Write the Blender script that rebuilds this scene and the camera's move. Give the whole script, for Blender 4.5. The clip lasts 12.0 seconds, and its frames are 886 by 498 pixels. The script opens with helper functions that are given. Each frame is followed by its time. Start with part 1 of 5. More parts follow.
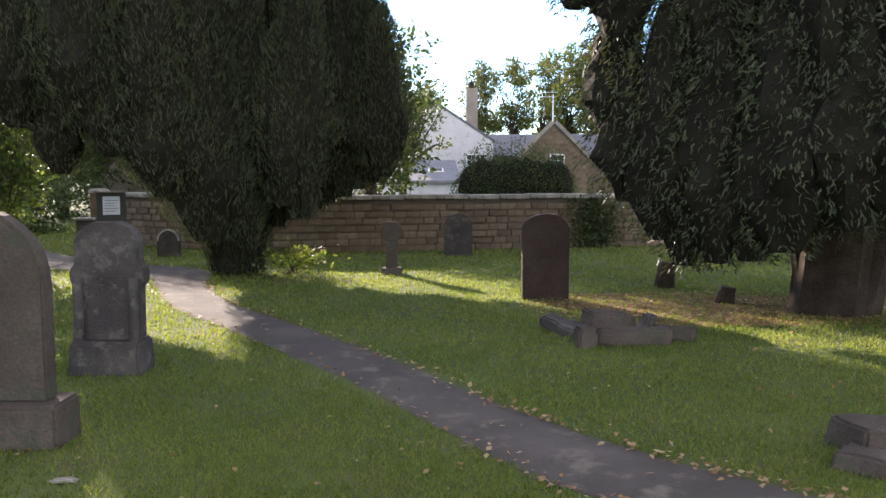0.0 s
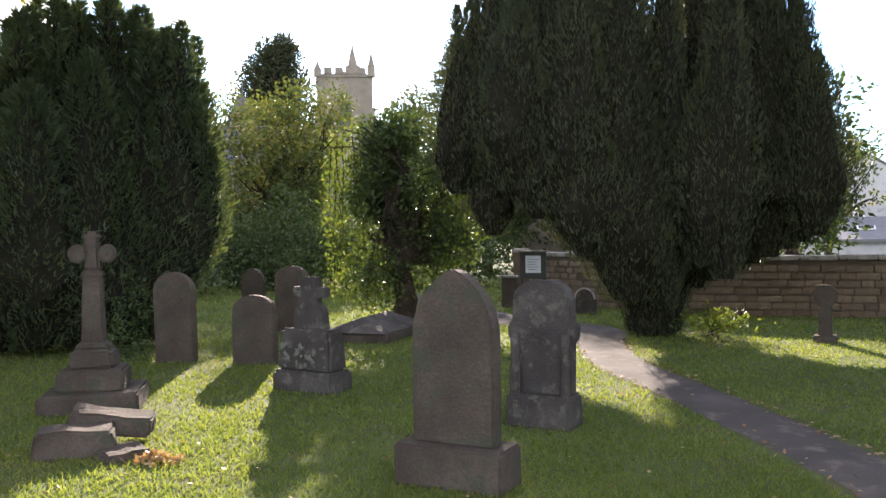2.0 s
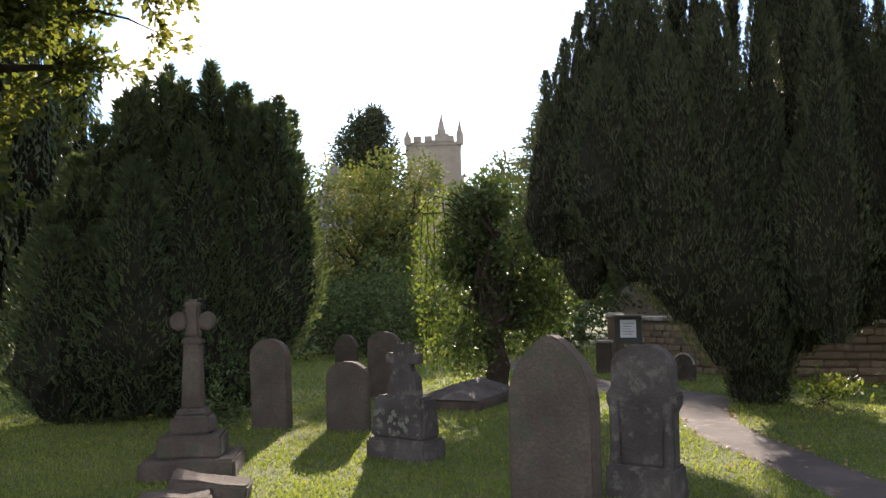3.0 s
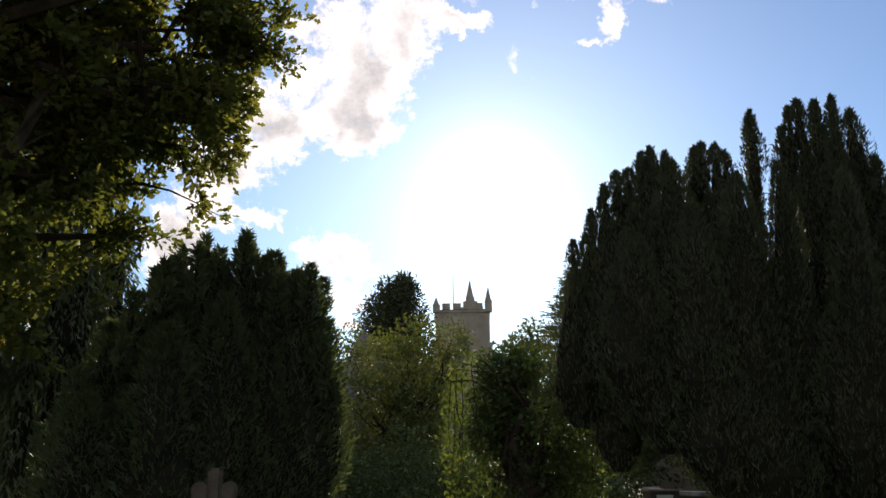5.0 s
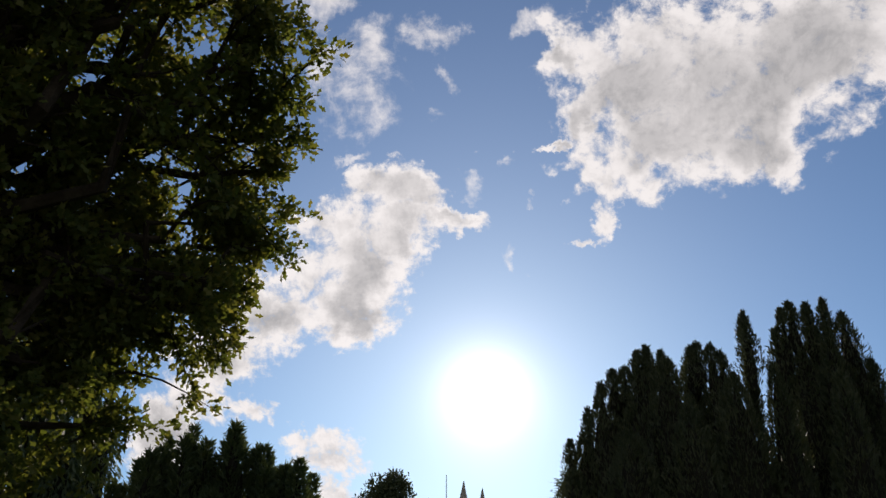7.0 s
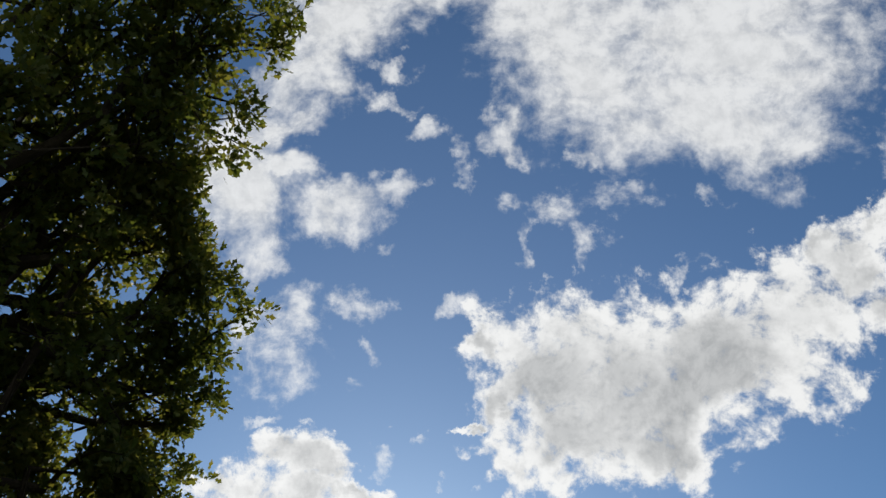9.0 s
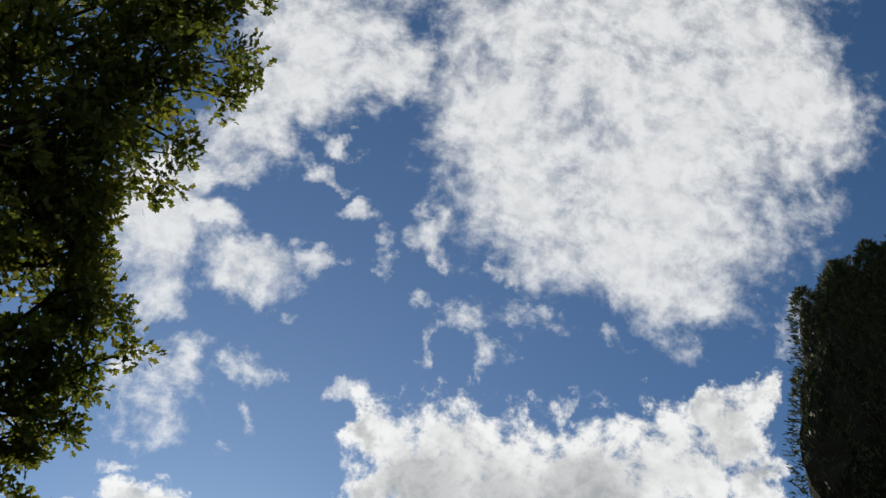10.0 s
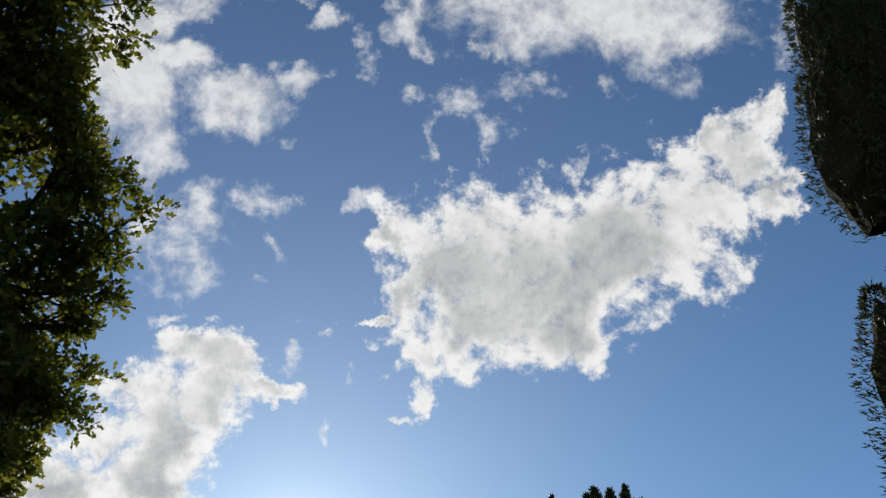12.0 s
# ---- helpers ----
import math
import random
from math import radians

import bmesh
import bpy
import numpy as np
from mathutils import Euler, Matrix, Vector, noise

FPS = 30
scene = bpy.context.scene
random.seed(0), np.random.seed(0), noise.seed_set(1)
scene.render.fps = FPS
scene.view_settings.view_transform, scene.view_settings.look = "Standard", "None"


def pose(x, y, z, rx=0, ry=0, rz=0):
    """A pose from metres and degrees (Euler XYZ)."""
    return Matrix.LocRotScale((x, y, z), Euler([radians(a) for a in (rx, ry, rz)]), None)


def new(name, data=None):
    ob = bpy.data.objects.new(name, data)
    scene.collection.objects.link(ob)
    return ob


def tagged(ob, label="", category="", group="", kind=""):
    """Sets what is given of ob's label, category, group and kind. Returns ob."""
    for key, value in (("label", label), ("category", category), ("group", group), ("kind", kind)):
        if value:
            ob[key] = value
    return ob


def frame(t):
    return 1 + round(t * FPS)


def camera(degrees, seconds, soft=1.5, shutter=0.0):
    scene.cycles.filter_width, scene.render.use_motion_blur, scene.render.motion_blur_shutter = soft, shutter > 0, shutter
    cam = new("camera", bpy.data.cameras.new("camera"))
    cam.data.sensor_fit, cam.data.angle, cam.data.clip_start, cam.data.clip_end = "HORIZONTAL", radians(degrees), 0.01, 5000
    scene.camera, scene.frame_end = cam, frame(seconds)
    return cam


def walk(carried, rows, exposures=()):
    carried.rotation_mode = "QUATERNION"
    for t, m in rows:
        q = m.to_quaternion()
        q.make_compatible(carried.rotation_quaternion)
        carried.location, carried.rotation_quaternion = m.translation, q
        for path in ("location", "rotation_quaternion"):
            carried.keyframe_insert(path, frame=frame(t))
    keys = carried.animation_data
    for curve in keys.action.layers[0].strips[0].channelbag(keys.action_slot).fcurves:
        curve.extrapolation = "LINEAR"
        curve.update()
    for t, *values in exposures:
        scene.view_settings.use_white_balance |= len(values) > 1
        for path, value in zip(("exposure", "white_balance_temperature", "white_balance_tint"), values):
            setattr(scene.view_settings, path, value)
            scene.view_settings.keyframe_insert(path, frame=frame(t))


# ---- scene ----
cam = camera(55.08, 12.0)
PATH = [
    (0.0, pose(0.000, 0.000, 1.600, 84.58, 0.00, -0.00)),
    (0.5, pose(0.000, 0.000, 1.600, 84.64, 0.44, 6.67)),
    (1.0, pose(-0.072, 0.010, 1.600, 84.94, 0.37, 13.77)),
    (1.5, pose(-0.166, 0.019, 1.600, 85.71, 0.44, 21.01)),
    (2.0, pose(-0.228, 0.056, 1.600, 88.74, 0.62, 26.70)),
    (2.5, pose(-0.268, 0.092, 1.600, 91.35, 0.85, 30.78)),
    (2.7, pose(-0.280, 0.100, 1.600, 92.01, 0.78, 31.92)),
    (4.3, pose(-0.290, 0.100, 1.600, 100.99, 1.18, 34.42)),
    (4.5, pose(-0.290, 0.100, 1.600, 102.54, 0.95, 34.45)),
    (5.0, pose(-0.290, 0.100, 1.600, 104.48, 0.63, 34.59)),
    (5.5, pose(-0.290, 0.100, 1.600, 108.04, 0.15, 34.51)),
    (6.0, pose(-0.290, 0.100, 1.600, 109.28, 0.03, 34.47)),
    (6.5, pose(-0.290, 0.100, 1.600, 112.81, -0.04, 34.38)),
    (7.0, pose(-0.290, 0.100, 1.600, 117.56, -0.36, 33.91)),
    (7.5, pose(-0.290, 0.100, 1.600, 121.90, -0.42, 31.62)),
    (7.7, pose(-0.290, 0.100, 1.600, 123.71, -0.68, 30.50)),
    (9.3, pose(-0.290, 0.100, 1.600, 137.75, -2.42, 23.91)),
    (9.5, pose(-0.290, 0.100, 1.600, 138.58, -3.06, 21.68)),
    (10.0, pose(-0.290, 0.100, 1.600, 143.25, -5.76, 12.33)),
    (10.5, pose(-0.290, 0.100, 1.600, 144.79, -5.41, 9.78)),
    (11.0, pose(-0.290, 0.100, 1.600, 143.32, -2.80, 12.23)),
    (11.5, pose(-0.290, 0.100, 1.600, 135.89, 2.43, 18.46)),
    (12.0, pose(-0.290, 0.100, 1.600, 128.92, 3.10, 21.94)),
]
EXPOSURES = [(0.0, 2.28, 6850, 24), (1.0, 2.28, 6850, 24), (2.0, 2.28, 6850, 23), (2.7, 2.12, 6900, 24), (4.3, 0.85, 7000, 20), (5.0, 0.6, 7000, 20), (5.5, 0.45, 6950, 19), (6.5, 0.1, 6850, 18), (7.7, 0.0, 6700, 15), (9.3, 0.1, 6500, 10), (10.5, 0.1, 6500, 10), (12.0, 0.03, 6550, 11)]
walk(cam, PATH, EXPOSURES)

# ---- sky, clouds and sun ----
SUN_AZ, SUN_EL = radians(31.0), radians(17.9)   # azimuth counted to the left of +y
SUN_DIR = Vector((-math.sin(SUN_AZ) * math.cos(SUN_EL), math.cos(SUN_AZ) * math.cos(SUN_EL), math.sin(SUN_EL)))
SKY_RIGHT, SKY_UP, SKY_AHEAD = (0.9262, 0.3731, -0.0541), (0.2738, -0.5671, 0.7768), (-0.2591, 0.7343, 0.6274)
# clouds: centre and half-size on a plane across the sky
CLOUDS = {
    "high veil": ((0.073, 0.535, 0.162, 0.152), (0.251, 0.587, 0.171, 0.154), (0.101, 0.391, 0.135, 0.12), (0.278, 0.411, 0.129, 0.127), (0.225, 0.294, 0.118, 0.071), (0.089, 0.305, 0.077, 0.065), (0.368, 0.495, 0.073, 0.131), (0.002, 0.413, 0.068, 0.114), (0.307, 0.263, 0.028, 0.035), (0.053, 0.238, 0.017, 0.017), (-0.047, 0.262, 0.031, 0.023), (0.075, 0.723, 0.23, 0.112)),
    "far veil": ((-0.229, 0.51, 0.116, 0.089), (-0.255, 0.414, 0.071, 0.05), (-0.3, 0.34, 0.059, 0.041), (-0.148, 0.488, 0.04, 0.071), (-0.366, 0.248, 0.062, 0.058), (-0.362, 0.168, 0.047, 0.07), (-0.304, 0.278, 0.041, 0.02), (-0.243, 0.168, 0.047, 0.031), (-0.185, 0.182, 0.024, 0.024), (-0.291, 0.222, 0.027, 0.018), (-0.284, 0.632, 0.149, 0.094), (-0.342, 0.103, 0.033, 0.02)),
    "side wisps": ((-0.185, 0.314, 0.024, 0.01), (-0.131, 0.271, 0.021, 0.013), (-0.096, 0.232, 0.01, 0.028), (-0.097, 0.196, 0.009, 0.008), (-0.205, 0.059, 0.027, 0.018), (-0.171, 0.132, 0.013, 0.009), (-0.282, 0.042, 0.026, 0.033), (-0.296, -0.021, 0.038, 0.023), (-0.203, 0.004, 0.012, 0.011), (-0.32, -0.072, 0.025, 0.006), (-0.228, -0.035, 0.009, 0.009), (-0.146, 0.195, 0.014, 0.01), (-0.166, 0.353, 0.025, 0.012), (-0.33, 0.024, 0.026, 0.033), (-0.251, 0.344, 0.028, 0.015)),
    "puffs": ((-0.043, 0.179, 0.017, 0.014), (0.02, 0.168, 0.032, 0.022), (0.094, 0.195, 0.039, 0.019), (0.06, 0.142, 0.017, 0.016), (-0.018, 0.122, 0.009, 0.019), (-0.076, 0.056, 0.018, 0.01), (-0.012, 0.071, 0.016, 0.008), (0.176, 0.105, 0.017, 0.006), (0.189, 0.182, 0.026, 0.012), (0.399, 0.249, 0.023, 0.028), (0.097, 0.08, 0.013, 0.009), (-0.189, -0.114, 0.013, 0.010), (-0.137, -0.212, 0.006, 0.016), (-0.132, -0.091, 0.009, 0.007), (-0.186, -0.076, 0.005, 0.003), (-0.108, -0.134, 0.006, 0.003)),
    "bright cloud": ((0.064, 0.014, 0.1, 0.06), (0.011, -0.006, 0.07, 0.06), (0.13, -0.039, 0.12, 0.067), (0.21, 0.02, 0.1, 0.06), (0.29, 0.067, 0.07, 0.053), (0.35, 0.114, 0.04, 0.04), (0.376, 0.157, 0.015, 0.021), (0.39, 0.074, 0.027, 0.023), (0.263, -0.013, 0.067, 0.05), (0.064, -0.099, 0.093, 0.041), (0.144, -0.099, 0.05, 0.03), (-0.026, -0.119, 0.028, 0.027), (-0.039, -0.166, 0.015, 0.025), (-0.058, -0.2, 0.02, 0.007), (-0.043, -0.053, 0.023, 0.037), (-0.056, 0.02, 0.017, 0.021), (0.32, 0.134, 0.021, 0.019), (-0.069, -0.084, 0.016, 0.006)),
    "low cloud": ((-0.302, -0.116, 0.05, 0.024), (-0.262, -0.136, 0.041, 0.028), (-0.355, -0.159, 0.053, 0.033), (-0.302, -0.182, 0.048, 0.037), (-0.322, -0.232, 0.047, 0.04), (-0.395, -0.219, 0.053, 0.033), (-0.275, -0.192, 0.024, 0.028), (-0.199, -0.159, 0.027, 0.013), (-0.462, -0.266, 0.053, 0.033), (-0.345, -0.266, 0.05, 0.03)),
    "horizon cloud": ((-0.337, -0.275, 0.052, 0.041), (-0.348, -0.206, 0.069, 0.049), (-0.285, -0.169, 0.063, 0.03), (-0.457, -0.265, 0.07, 0.045), (-0.536, -0.331, 0.066, 0.041), (-0.576, -0.396, 0.047, 0.039), (-0.508, -0.41, 0.023, 0.014), (-0.4, -0.48, 0.056, 0.03), (-0.441, -0.454, 0.03, 0.014), (-0.394, -0.542, 0.03, 0.029), (-0.641, -0.446, 0.049, 0.05), (-0.214, -0.154, 0.041, 0.013)),
}


class Nodes:
    """Small helper to wire shader nodes."""

    def __init__(self, tree):
        self.tree = tree
        tree.nodes.clear()

    def add(self, kind, **sets):
        n = self.tree.nodes.new(kind)
        ins = sets.pop("ins", {})
        for k, v in sets.items():
            setattr(n, k, v)
        for k, v in ins.items():
            if isinstance(v, bpy.types.NodeSocket):
                self.tree.links.new(v, n.inputs[k])
            else:
                n.inputs[k].default_value = v
        return n

    def math(self, op, a, b=0.0, c=None):
        ins = {0: a, 1: b}
        if c is not None:
            ins[2] = c
        return self.add("ShaderNodeMath", operation=op, ins=ins).outputs[0]

    def vec(self, op, a, b=(0, 0, 0)):
        n = self.add("ShaderNodeVectorMath", operation=op, ins={0: a, 1: b})
        return n.outputs["Value"] if op == "DOT_PRODUCT" else n.outputs["Vector"]

    def noise(self, vector, scale, detail=4.0, rough=0.55):
        return self.add("ShaderNodeTexNoise", ins={"Vector": vector, "Scale": scale, "Detail": detail, "Roughness": rough}).outputs["Fac"]

    def step(self, x, lo, hi, out_lo=0.0, out_hi=1.0):
        return self.add("ShaderNodeMapRange", interpolation_type="SMOOTHSTEP",
                        ins={"Value": x, "From Min": lo, "From Max": hi, "To Min": out_lo, "To Max": out_hi}).outputs[0]

    def ramp(self, x, stops):
        n = self.add("ShaderNodeValToRGB", ins={0: x})
        while len(n.color_ramp.elements) < len(stops):
            n.color_ramp.elements.new(0.5)
        for e, (p, c) in zip(n.color_ramp.elements, stops):
            e.position, e.color = p, (*c, 1)
        return n.outputs[0]

    def mix(self, fac, a, b, blend="MIX"):
        n = self.add("ShaderNodeMix", data_type="RGBA", blend_type=blend)
        for sock, v in ((n.inputs[0], fac), (n.inputs[6], a), (n.inputs[7], b)):
            if isinstance(v, bpy.types.NodeSocket):
                self.tree.links.new(v, sock)
            else:
                sock.default_value = (*v, 1) if isinstance(v, tuple) and len(v) == 3 else v
        return n.outputs[2]


def make_world():
    world = bpy.data.worlds.new("sky")
    scene.world = world
    world.use_nodes = True
    n = Nodes(world.node_tree)
    ray = n.add("ShaderNodeTexCoord").outputs["Generated"]
    sky = n.add("ShaderNodeTexSky", sky_type="NISHITA", sun_disc=False, sun_elevation=SUN_EL, sun_rotation=-SUN_AZ,
                air_density=1.0, dust_density=0.25, ozone_density=2.0)
    blue = n.vec("MULTIPLY", sky.outputs[0], (0.046, 0.071, 0.091))
    # the bright haze round the sun
    toward = n.vec("DOT_PRODUCT", ray, tuple(SUN_DIR))
    angle = n.math("ARCCOSINE", n.math("MINIMUM", toward, 1.0))
    halo = n.math("MULTIPLY", n.math("POWER", 2.718, n.math("MULTIPLY", angle, -38.0)), 2.2)
    wide = n.math("MULTIPLY", n.math("POWER", 2.718, n.math("MULTIPLY", angle, -3.5)), 0.24)
    glow = n.math("ADD", halo, wide)
    # flat sky coordinates for the clouds
    deep = n.math("MAXIMUM", n.vec("DOT_PRODUCT", ray, SKY_AHEAD), 0.05)
    u = n.math("DIVIDE", n.vec("DOT_PRODUCT", ray, SKY_RIGHT), deep)
    v = n.math("DIVIDE", n.vec("DOT_PRODUCT", ray, SKY_UP), deep)
    uv = n.add("ShaderNodeCombineXYZ", ins={0: u, 1: v}).outputs[0]
    half = (0.5, 0.5, 0.5)
    swirl = n.add("ShaderNodeTexNoise", ins={"Vector": uv, "Scale": 7.0, "Detail": 3.0, "Roughness": 0.5}).outputs["Color"]
    warp = n.add("ShaderNodeTexNoise", ins={"Vector": uv, "Scale": 26.0, "Detail": 8.0, "Roughness": 0.62}).outputs["Color"]
    bent = n.vec("ADD", uv, n.vec("MULTIPLY", n.vec("SUBTRACT", swirl, half), (0.10, 0.10, 0)))
    bent = n.vec("ADD", bent, n.vec("MULTIPLY", n.vec("SUBTRACT", warp, half), (0.085, 0.085, 0)))
    thick = thin = wisp = None
    for name, blobs in CLOUDS.items():
        near = None
        for cu, cv, a, b in blobs:
            d = n.vec("MULTIPLY", n.vec("SUBTRACT", bent, (cu, cv, 0)), (1 / a, 1 / b, 0))
            d = n.vec("DOT_PRODUCT", d, d)
            near = d if near is None else n.add("ShaderNodeMath", operation="SMOOTH_MIN", ins={0: near, 1: d, 2: 1.6}).outputs[0]
        if name in ("bright cloud", "low cloud", "horizon cloud"):
            thick = near if thick is None else n.math("MINIMUM", thick, near)
        elif name in ("high veil", "far veil"):
            thin = near if thin is None else n.math("MINIMUM", thin, near)
        else:
            wisp = near if wisp is None else n.math("MINIMUM", wisp, near)
    drawn = n.vec("ADD", uv, n.vec("MULTIPLY", n.vec("SUBTRACT", swirl, half), (0.05, 0.05, 0)))
    fine = n.noise(drawn, 30.0, 12.0, 0.66)
    broad = n.noise(uv, 8.0, 5.0, 0.5)
    ragged = n.math("ADD", n.math("MULTIPLY", n.math("SUBTRACT", fine, 0.5), 5.0), n.math("MULTIPLY", n.math("SUBTRACT", broad, 0.5), 1.6))
    body = n.math("ADD", n.math("SUBTRACT", 1.25, n.math("MULTIPLY", thick, 0.75)), ragged)
    cover_a = n.step(body, -0.15, 1.0)
    # mottled veils, thinned where the broad noise opens them
    soft = n.noise(n.vec("MULTIPLY", drawn, (1.0, 1.3, 0)), 6.5, 12.0, 0.62)
    veil = n.math("ADD", n.math("SUBTRACT", 1.3, n.math("MULTIPLY", thin, 0.8)), n.math("ADD", n.math("MULTIPLY", n.math("SUBTRACT", soft, 0.5), 3.8), n.math("MULTIPLY", ragged, 0.42)))
    cover_b = n.step(veil, -0.15, 1.5, 0.0, 0.88)
    # shreds that the fine noise tears through
    shred = n.math("ADD", n.math("SUBTRACT", 0.85, n.math("MULTIPLY", wisp, 0.55)), n.math("ADD", n.math("MULTIPLY", ragged, 1.0), n.math("MULTIPLY", n.math("SUBTRACT", soft, 0.5), 3.0)))
    cover_c = n.step(shred, -0.2, 2.1, 0.0, 0.85)
    cover = n.math("MAXIMUM", n.math("MAXIMUM", cover_a, cover_b), cover_c)
    # broken cloud over the rest of the sky, out of view, added as fill light
    around = n.math("MULTIPLY", n.step(n.noise(ray, 3.2, 8.0, 0.6), 0.40, 0.58, 0.0, 0.85), n.step(n.vec("DOT_PRODUCT", ray, SKY_AHEAD), 0.62, 0.40))
    cover = n.math("MAXIMUM", cover, around)
    core = n.step(n.math("ADD", n.math("SUBTRACT", 0.85, thick), n.math("MULTIPLY", n.math("SUBTRACT", broad, 0.5), 3.0)), 0.25, 1.2)
    flecks = n.math("MULTIPLY", n.step(fine, 0.62, 0.36), 0.30)
    lit = n.mix(n.math("ADD", n.math("MULTIPLY", core, 0.72), flecks), (0.865, 0.875, 0.87), (0.40, 0.415, 0.425))
    gain = n.math("ADD", 0.92, n.math("MULTIPLY", glow, 0.8))
    lit = n.vec("MULTIPLY", lit, n.add("ShaderNodeCombineXYZ", ins={0: gain, 1: gain, 2: gain}).outputs[0])
    open_sky = n.vec("ADD", blue, n.vec("MULTIPLY", n.add("ShaderNodeCombineXYZ", ins={0: glow, 1: glow, 2: glow}).outputs[0], (1.03, 1.0, 0.97)))
    seen = n.mix(cover, open_sky, lit)
    back = n.add("ShaderNodeBackground", ins={"Color": seen, "Strength": 1.0})
    out = n.add("ShaderNodeOutputWorld")
    world.node_tree.links.new(back.outputs[0], out.inputs[0])


make_world()
sun = new("sun", bpy.data.lights.new("sun", "SUN"))
sun.data.energy, sun.data.angle, sun.data.color = 5.0, radians(0.53), (1.0, 0.93, 0.80)
sun.matrix_world = SUN_DIR.to_track_quat("Z", "Y").to_matrix().to_4x4()


# ---- materials ----
def material(name, stops, scale=3.0, fine=40.0, rough=0.9, bump=0.3, stain=None, isle=0.0, metal=0.0):
    """A weathered surface: colour by broad noise, grain by fine noise, stains of another colour, and relief."""
    m = bpy.data.materials.new(name)
    m.use_nodes = True
    n = Nodes(m.node_tree)
    pos = n.add("ShaderNodeTexCoord").outputs["Object"]
    big = n.noise(pos, scale, 5.0)
    small = n.noise(pos, fine, 4.0, 0.65)
    f = n.math("ADD", n.math("MULTIPLY", big, 0.65), n.math("MULTIPLY", small, 0.35))
    if isle:
        r = n.math("ADD", n.add("ShaderNodeNewGeometry").outputs["Random Per Island"], n.add("ShaderNodeObjectInfo").outputs["Random"])
        f = n.math("ADD", f, n.math("MULTIPLY", n.math("SUBTRACT", n.math("FRACT", r), 0.5), isle))
    col = n.ramp(f, [(0.3 + 0.4 * i / (len(stops) - 1), c) for i, c in enumerate(stops)])
    if stain:
        s = n.step(n.noise(pos, scale * 2.7, 6.0, 0.7), 0.52, 0.66)
        col = n.mix(s, col, stain)
    h = n.math("ADD", n.math("MULTIPLY", big, 0.6), small)
    bmp = n.add("ShaderNodeBump", ins={"Height": h, "Strength": bump, "Distance": 0.02})
    b = n.add("ShaderNodeBsdfPrincipled", ins={"Base Color": col, "Roughness": rough, "Metallic": metal, "Specular IOR Level": 0.5 if rough < 0.85 else 0.12, "Normal": bmp.outputs[0]})
    out = n.add("ShaderNodeOutputMaterial")
    m.node_tree.links.new(b.outputs[0], out.inputs[0])
    return m


def leaf_material(name, stops, through_it=0.4, scale=0.7, gloss=0.65):
    m = bpy.data.materials.new(name)
    m.use_nodes = True
    n = Nodes(m.node_tree)
    pos = n.add("ShaderNodeTexCoord").outputs["Object"]
    r = n.add("ShaderNodeNewGeometry").outputs["Random Per Island"]
    f = n.math("ADD", n.math("MULTIPLY", n.noise(pos, scale, 4.0), 0.6), n.math("MULTIPLY", r, 0.4))
    col = n.ramp(f, [(0.22 + 0.5 * i / (len(stops) - 1), c) for i, c in enumerate(stops)])
    b = n.add("ShaderNodeBsdfPrincipled", ins={"Base Color": col, "Roughness": gloss, "Specular IOR Level": 0.25})
    warm = n.mix(1.0, col, (1.4, 1.3, 0.65), "MULTIPLY")
    t = n.add("ShaderNodeBsdfTranslucent", ins={"Color": warm})
    mixed = n.add("ShaderNodeMixShader", ins={0: through_it, 1: b.outputs[0], 2: t.outputs[0]})
    out = n.add("ShaderNodeOutputMaterial")
    m.node_tree.links.new(mixed.outputs[0], out.inputs[0])
    return m


M_EARTH = material("turf", [(0.042, 0.055, 0.018), (0.07, 0.09, 0.028), (0.10, 0.12, 0.04)], 0.6, 30, 1.0, 0.6, (0.085, 0.08, 0.04))
M_GRASS = leaf_material("grass", [(0.075, 0.117, 0.024), (0.12, 0.17, 0.036), (0.19, 0.215, 0.062)], 0.5, 0.8)
M_PATH = material("asphalt", [(0.05, 0.043, 0.037), (0.075, 0.066, 0.057), (0.115, 0.10, 0.087)], 1.2, 90, 0.95, 0.5, (0.14, 0.12, 0.095))
M_STONE = material("dark weathered sandstone", [(0.04, 0.033, 0.027), (0.075, 0.061, 0.049), (0.13, 0.108, 0.086)], 2.2, 45, 0.95, 0.6, (0.06, 0.066, 0.045))
M_GREY = material("grey lichened gravestone", [(0.034, 0.03, 0.027), (0.062, 0.056, 0.05), (0.105, 0.097, 0.085)], 3, 60, 0.9, 0.5, (0.115, 0.11, 0.09))
M_RUST = material("reddish sandstone", [(0.026, 0.018, 0.015), (0.043, 0.029, 0.024), (0.07, 0.05, 0.04)], 2.5, 45, 0.95, 0.4, (0.045, 0.04, 0.032))
M_WALL = material("wall stone", [(0.10, 0.073, 0.05), (0.155, 0.114, 0.078), (0.215, 0.165, 0.116)], 4, 40, 0.95, 0.7, (0.125, 0.117, 0.078), isle=0.3)
M_MORTAR = material("lime mortar", [(0.085, 0.067, 0.05), (0.13, 0.105, 0.08)], 5, 60, 1.0, 0.5)
M_COPING = material("coping stone", [(0.17, 0.155, 0.13), (0.25, 0.23, 0.195), (0.33, 0.305, 0.26)], 4, 40, 0.9, 0.5, (0.13, 0.13, 0.09), isle=0.2)
M_CHURCH = material("church stone", [(0.17, 0.15, 0.12), (0.25, 0.22, 0.18), (0.32, 0.29, 0.24)], 0.8, 9, 0.95, 0.5)
